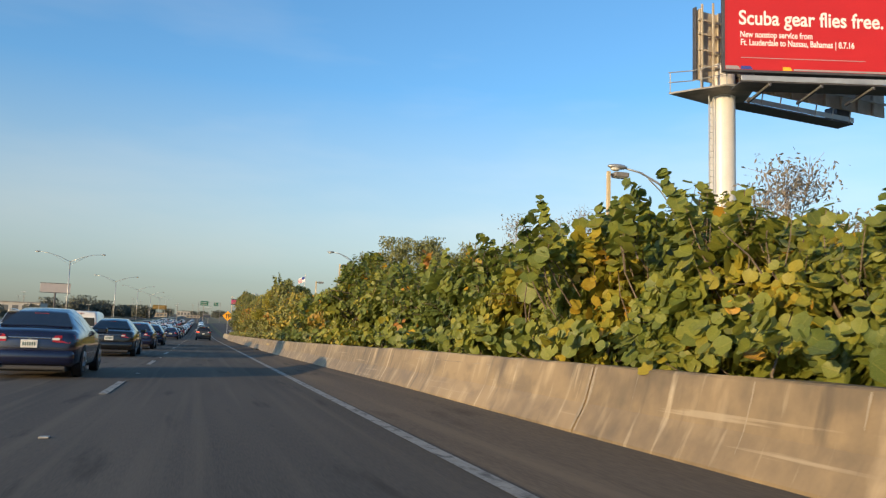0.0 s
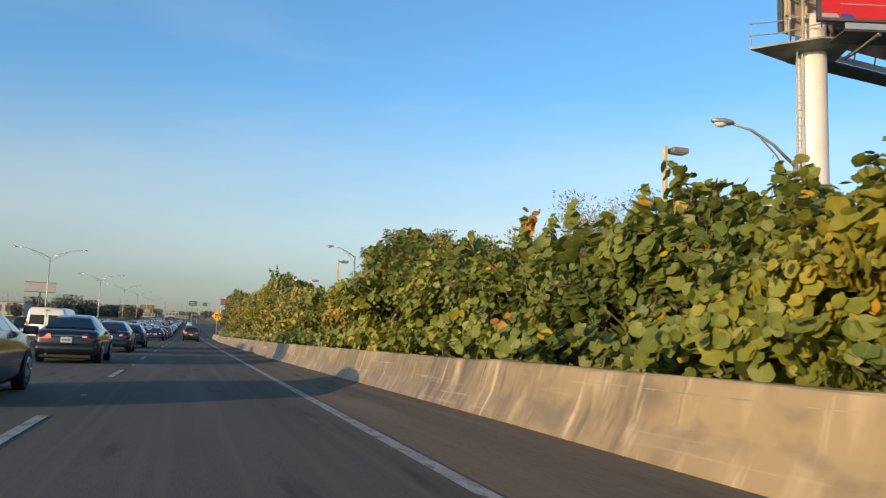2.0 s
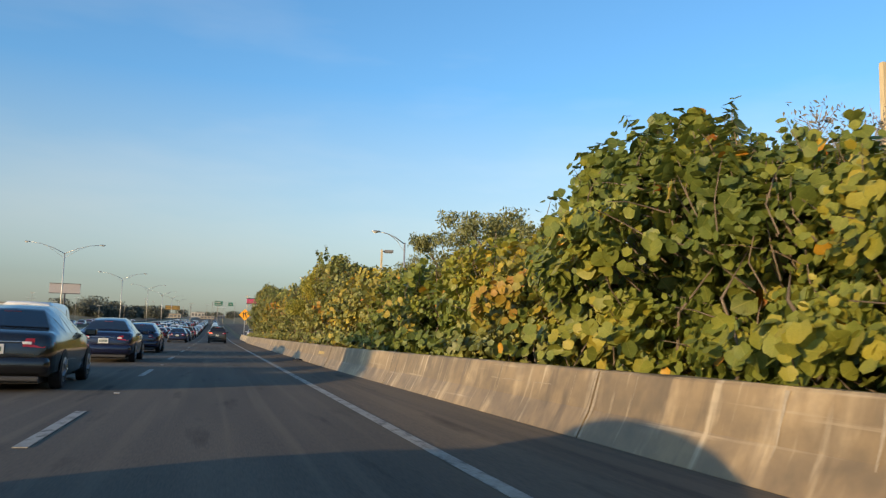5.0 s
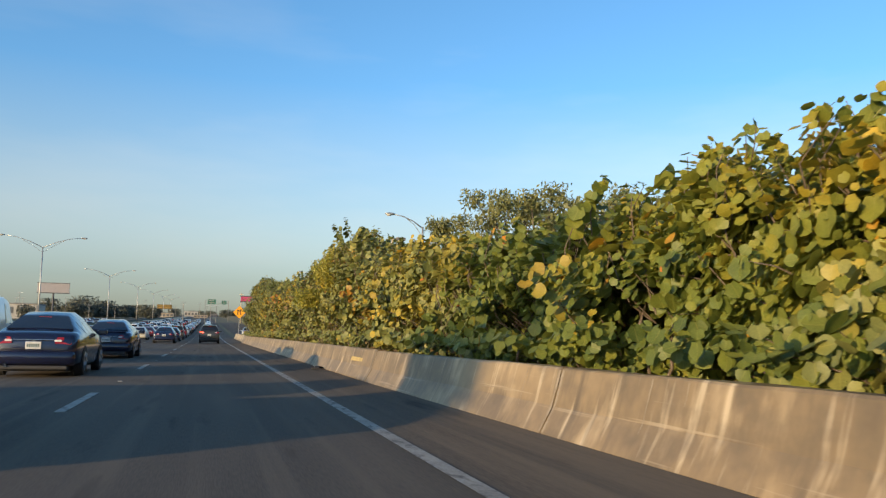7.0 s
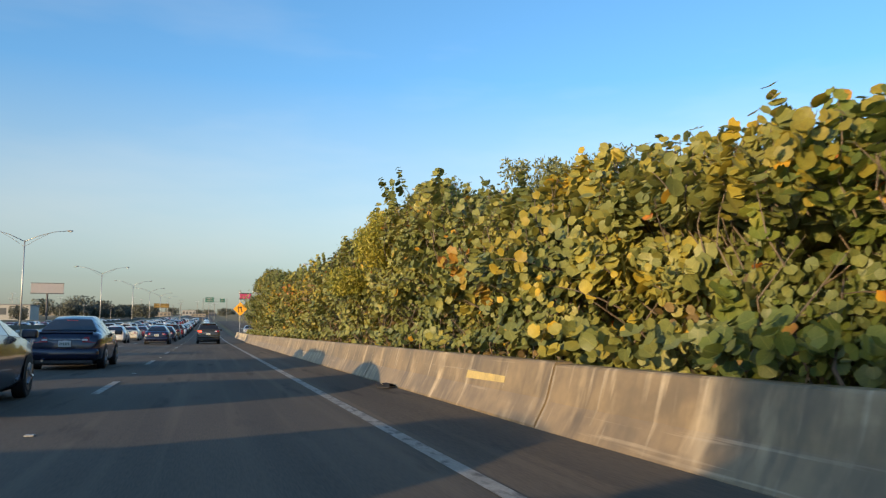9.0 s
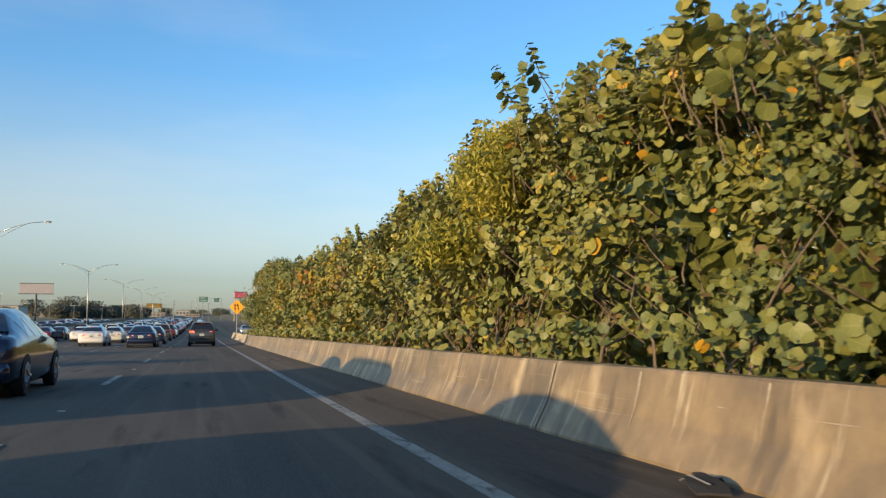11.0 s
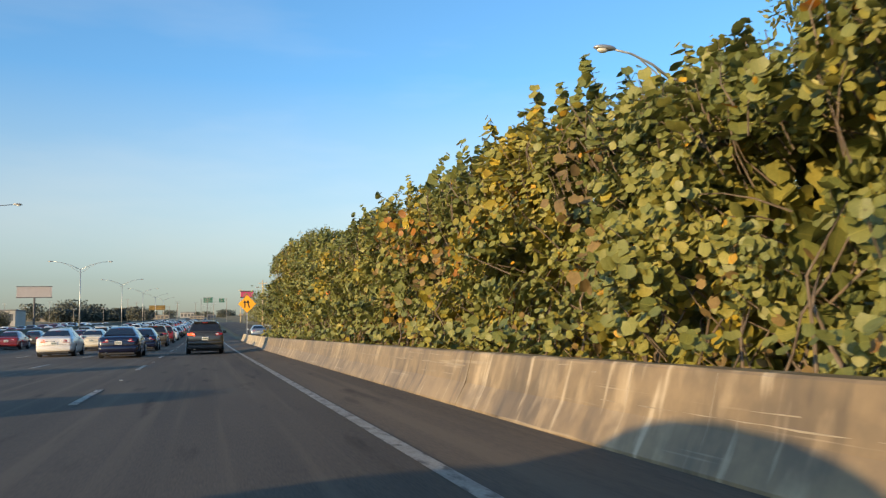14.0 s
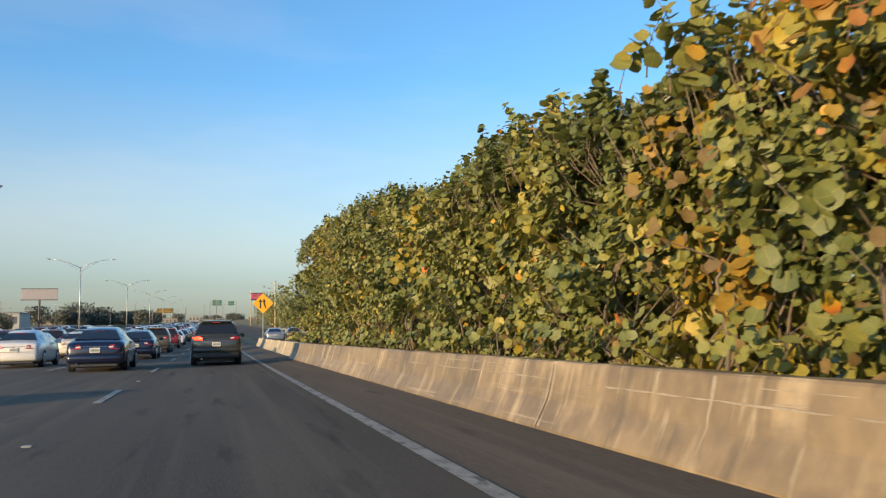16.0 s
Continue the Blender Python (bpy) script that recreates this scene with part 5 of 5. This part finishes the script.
def on_road(lane, y):
    return pose(LANES[lane], y, rise(y) + 0.004, math.degrees(math.atan2(rise(y + 3) - rise(y), 3)))


car("suv", on_road(0, 104.0) @ pose(0.12, 0, 0), PAINT["grey_green"], "dark grey-green compact SUV with one tail light lit", brake="tail_on")
car("sedan", on_road(1, 18.0), PAINT["navy"], "navy blue saloon car in the next lane")
car("sedan", on_road(1, 33.0), PAINT["black"], "glossy black saloon car with its brake light lit", brake="tail_on")
car("sedan", on_road(1, 46.5), PAINT["navy"], "dark navy saloon car with clear rear lenses")
car("sedan", on_road(1, 59.5), PAINT["navy"], "navy blue saloon car with a small boot spoiler", spoiler=True)
car("sedan", on_road(1, 101.0), PAINT["navy"], "glossy navy blue saloon car with clear rear lenses")
car("sedan", on_road(1, 115.0), PAINT["navy"], "navy blue saloon car with one brake light lit", brake="tail_on")
car("van", on_road(2, 53.0), PAINT["white"], "white passenger van with a large rear window", "van")
car("suv", on_road(2, 36.0), PAINT["silver"], "silver SUV in slow traffic")
car("sedan", on_road(2, 107.0), PAINT["white"], "white saloon car in slow traffic", brake="tail_on")
car("sedan", on_road(3, 54.0), PAINT["silver"], "silver saloon car in slow traffic")
car("suv", on_road(3, 68.0), PAINT["black"], "black SUV in slow traffic")
car("sedan", on_road(3, 82.0), PAINT["white"], "white saloon car in slow traffic")
car("sedan", on_road(4, 72.0), PAINT["bronze"], "dark bronze saloon car in slow traffic")
car("sedan", on_road(2, 135.0), PAINT["red"], "red saloon car far across the lanes")
car("sedan", on_road(2, 121.0), PAINT["cream"], "cream white saloon car in slow traffic")
car("sedan", on_road(3, 129.0), PAINT["white"], "white saloon car in slow traffic")
car("sedan", on_road(4, 131.0), PAINT["red"], "red saloon car in slow traffic")
car("suv", on_road(1, 143.0), PAINT["red"], "dark red SUV in slow traffic")
car("suv", on_road(1, 129.0), PAINT["bronze"], "dark brown SUV in slow traffic")
NICE = {"white": "white", "silver": "silver", "black": "black", "navy": "navy blue", "red": "dark red", "bronze": "dark bronze"}
rng = random.Random(7)
TRAFFIC = {}
for lane in range(8):                        # slow traffic far ahead, and the opposite carriageway
    y = (132, 156, 148, 142, 140, 88, 98, 104)[lane]
    away = lane < 5
    while y < (380 if away else 300):
        key = (rng.choice(("sedan", "sedan", "suv")), rng.choice(("white", "white", "silver", "black", "navy", "bronze", "red")), y > 165)
        m = on_road(lane, y) if away else pose(-25.5 - 4.2 * (lane - 5), y + 4.6, rise(y + 4.6) + 0.004, 0, 0, 180)
        if key not in TRAFFIC:
            TRAFFIC[key] = car(key[0], m, PAINT[key[1]], f"{NICE[key[1]]} {'saloon car' if key[0] == 'sedan' else 'SUV'} queuing in distant traffic", detail=False, far=key[2])
        else:
            copy_thing(TRAFFIC[key], m)
        y += (rng.uniform(7.0, 9.5) + (rng.uniform(5, 12) if rng.random() < 0.3 else 0.0)) if away else rng.uniform(8, 16)


# ---- signs ----
def merge_sign(x, y):
    z = rise(y)
    s = thing("warning_sign", pose(x, y, z), "orange diamond warning sign with two black arrows on a steel post", "sign")
    part("post", boxed(-0.04, -0.03, -0.2, 0.04, 0.03, 3.3), "steel", s)
    h = 0.90
    zc = 3.75
    plate = part("plate", sheet([(0, -0.04, zc - h), (h, -0.04, zc), (0, -0.04, zc + h), (-h, -0.04, zc)], 0.012), "sign_orange", s)
    for dx, lean in ((-0.22, 0.0), (0.24, -0.16)):
        bm = sheet([(dx - 0.06, -0.05, zc - 0.42), (dx + 0.06, -0.05, zc - 0.42), (dx + 0.06 + lean, -0.05, zc + 0.12), (dx + 0.17 + lean, -0.05, zc + 0.12), (dx + lean, -0.05, zc + 0.42), (dx - 0.17 + lean, -0.05, zc + 0.12), (dx - 0.06 + lean, -0.05, zc + 0.12)], 0.004)
        part("arrow", bm, "black", plate)


merge_sign(4.3, 146.0)


def far_billboard(x, y, w, h, z, face, label, posts=1, girth=0.45):
    b = thing("billboard", pose(x, y, rise(y)), label, "billboard")
    part("panel", boxed(-w / 2, -0.2, z, w / 2, 0.2, z + h, bevel=0.05), face, b)
    for q in ((-w / 2 - 0.2, -0.3, z - 0.35, w / 2 + 0.2, 0.3, z - 0.01), (-w / 2 - 0.2, -0.3, z + h + 0.01, w / 2 + 0.2, 0.3, z + h + 0.3)):
        part("frame_bar", boxed(*q), "dark_steel", b)
    for k in range(posts):
        px = (k - (posts - 1) / 2) * w * 0.5
        part("post", tubed([(px, 0.3, -0.5), (px, 0.3, z + h * 0.5)], girth, 12), "dark_steel", b)
    return b


far_billboard(-74.0, 462.0, 14.5, 4.6, 18.9 - rise(462), "grey_vinyl", "grey roadside billboard on a single dark post")
far_billboard(12.7, 320.0, 3.8, 1.6, 12.1 - rise(320), "led_pink", "small pink and red billboard far along the road", girth=0.14)


def gantry(y, x0, x1, z, boards):
    g = thing("sign_gantry", pose(0, y, rise(y)), "steel sign gantry spanning the far lanes", "gantry")
    for x in (x0, x1):
        part("post", tubed([(x, 0, -0.3), (x, 0, z + 1.6)], 0.11, 10), "catwalk", g)
    for dz in (0.2, 1.4):
        part("beam", tubed([(x0, 0, z + dz), (x1, 0, z + dz)], 0.05, 8), "catwalk", g)
    for a, b, h, mat in boards:
        bd = part("sign_board", boxed(a, -0.5, z - 0.2, b, -0.3, z - 0.2 + h, bevel=0.03), mat, g)
        for k in range(2):
            part("bar", boxed(a + 0.5, -0.53, z + 0.35 + 0.9 * k, b - 0.5 - 0.6 * k, -0.505, z + 0.6 + 0.9 * k), "house_white" if mat == "sign_green" else "amber_lamps", bd)


gantry(486.0, -28.5, -17.0, 13.2 - rise(486), [(-26.6, -19.0, 2.3, "sign_brown")])
gantry(430.0, -1.6, 9.2, 14.6 - rise(430), [(-0.6, 3.2, 2.3, "sign_green"), (6.0, 8.2, 1.8, "sign_green")])


# ---- flag ----
fl = thing("flagpole", pose(30.0, 250.0, rise(250) + 3.9), "white flagpole flying a striped flag", "flag")
part("pole", tubed([(0, 0, -2.5), (0, 0, 14)], [0.14, 0.09], 10), "pole_paint", fl)
cloth = part("flag", sheet([(-2.0, 0.3, 10.8), (-0.06, 0, 11.6), (-0.06, 0, 13.2), (-2.0, 0.3, 12.5)], 0.02), "white_vinyl", fl)
part("canton", sheet([(-0.95, 0.115, 12.1), (-0.06, -0.03, 12.4), (-0.06, -0.03, 13.2), (-0.95, 0.115, 12.88)], 0.01), "blue_vinyl", cloth)
for k in range(3):
    part("stripe", sheet([(-2.0, 0.27, 11.0 + 0.45 * k), (-0.96, 0.10, 11.42 + 0.42 * k - 0.1), (-0.96, 0.10, 11.6 + 0.42 * k - 0.1), (-2.0, 0.27, 11.18 + 0.45 * k)], 0.01), "flag_red", cloth)


# ---- distance ----
def house(x, y, w, d, h, mat, label, floors=2, bays=8):
    z = rise(y) - 0.3
    b = thing("building", pose(x, y, z), label, "building")
    part("wall", boxed(-w / 2, 0, -0.5, w / 2, d, h), mat, b)
    part("roof", boxed(-w / 2 - 0.3, -0.3, h + 0.004, w / 2 + 0.3, d + 0.3, h + 0.45, bevel=0.05), "house_grey", b)
    for i in range(floors):
        for k in range(bays):
            wx, wz = -w / 2 + (k + 0.5) * w / bays, (i + 0.35) * h / floors
            part("window", boxed(wx - w / bays * 0.32, -0.06, wz, wx + w / bays * 0.32, 0.1, wz + h / floors * 0.45), "window_dark", b)


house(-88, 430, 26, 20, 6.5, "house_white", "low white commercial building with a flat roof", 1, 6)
rng = random.Random(31)
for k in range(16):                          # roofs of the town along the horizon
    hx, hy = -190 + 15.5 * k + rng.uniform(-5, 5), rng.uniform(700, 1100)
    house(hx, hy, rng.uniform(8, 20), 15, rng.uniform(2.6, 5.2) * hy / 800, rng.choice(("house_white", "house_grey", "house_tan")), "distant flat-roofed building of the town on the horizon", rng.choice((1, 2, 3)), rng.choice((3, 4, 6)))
for k in range(26):                          # bare masts and light poles far ahead
    px, py = rng.uniform(-110, 8), rng.uniform(330, 800)
    mast = thing("light_pole", pose(px, py, rise(py)), "thin pale light pole far ahead", "street lamp", "far light poles")
    high = rng.uniform(6.0, 12.5)
    part("pole", tubed([(0, 0, -0.2), (0, 0, high)], [0.14, 0.08], 8), "catwalk", mast)
    part("head", boxed(-1.2, -0.2, 0.0, 1.2, 0.2, 0.16), "steel", mast).location.z = high - 0.05


def woods(name, label, x0, x1, y0, y1, h, n, size, seed, mat="leaf_far", m=260):
    """A far band of trees: many separate crowns of coarse leaves."""
    rg = np.random.default_rng(seed)
    C, N = [], []
    for _ in range(n):
        x, y, hh = rg.uniform(x0, x1), rg.uniform(y0, y1), h * rg.uniform(0.35, 1.05)
        p = np.clip(rg.normal(size=(m, 3)), -1.7, 1.7) * (hh * 0.32, hh * 0.32, hh * 0.24) + (x, y, hh * 0.58 + rise(y))
        p[:, 2] = np.maximum(p[:, 2], rise(y))
        C.append(p), N.append(rg.normal(size=(m, 3)) + (-0.3, -0.4, 0.4))
    C, N = np.concatenate(C), np.concatenate(N)
    ob = meshed(name, leaf_mesh(name, C, N, rg.uniform(0.6, 1.3, len(C)) * size, rg, LONG, LONG_F), mat, None)
    tagged(ob, label, "trees", kind="stuff")


woods("far_trees", "dark green trees along the far side of the motorway", -150, -62, 300, 380, 5.2, 50, 0.55, 1, m=600)
woods("far_trees", "tall rounded trees beside the grey billboard", -88, -58, 520, 580, 13.0, 14, 0.85, 8, m=800)
woods("far_trees", "dark green trees on the horizon beyond the lanes", -75, -30, 520, 640, 8.0, 45, 0.75, 2, m=600)
woods("far_trees", "tree line on the horizon, its leaves greyed to look hazy", -330, 30, 800, 1300, 9.0, 80, 0.8, 3, m=500)
woods("far_trees", "trees beside the ramp beyond the hedge", 16, 60, 175, 330, 7.5, 50, 0.34, 4, "leaf_tree", m=700)
woods("far_trees", "olive green trees along the verge of the slip road", 14.5, 26, 225, 330, 9.0, 30, 0.34, 9, "leaf_tree", m=800)

# ---- ramp beyond the hedge ----
ramp = tagged(part("ramp", strip([(4.7, 0.115), (6.6, 0.12), (12.5, 0.12)], list(range(116, 260, 8)) + [300, 400]), "asphalt"), "asphalt slip road joining beyond the hedge", "road", kind="structure")
gr = thing("guard_rail", pose(12.9, 0, 0), "galvanised guard rail along the slip road", "guard rail")
part("rail", strip([(-0.02, 0.45), (-0.06, 0.52), (0.0, 0.6), (-0.06, 0.68), (-0.02, 0.75)], list(range(118, 260, 8)), -0.1), "steel", gr)
for k in range(18):
    y = 120 + 7.6 * k
    part("post", boxed(0.02, y - 0.06, rise(y) - 0.1, 0.14, y + 0.06, rise(y) + 0.85), "wood_pole", gr)
car("sedan", pose(6.1, 156, rise(156) + 0.13), PAINT["silver"], "silver saloon car on the slip road")
car("sedan", pose(9.0, 166, rise(166) + 0.13), PAINT["bronze"], "dark bronze saloon car on the slip road")
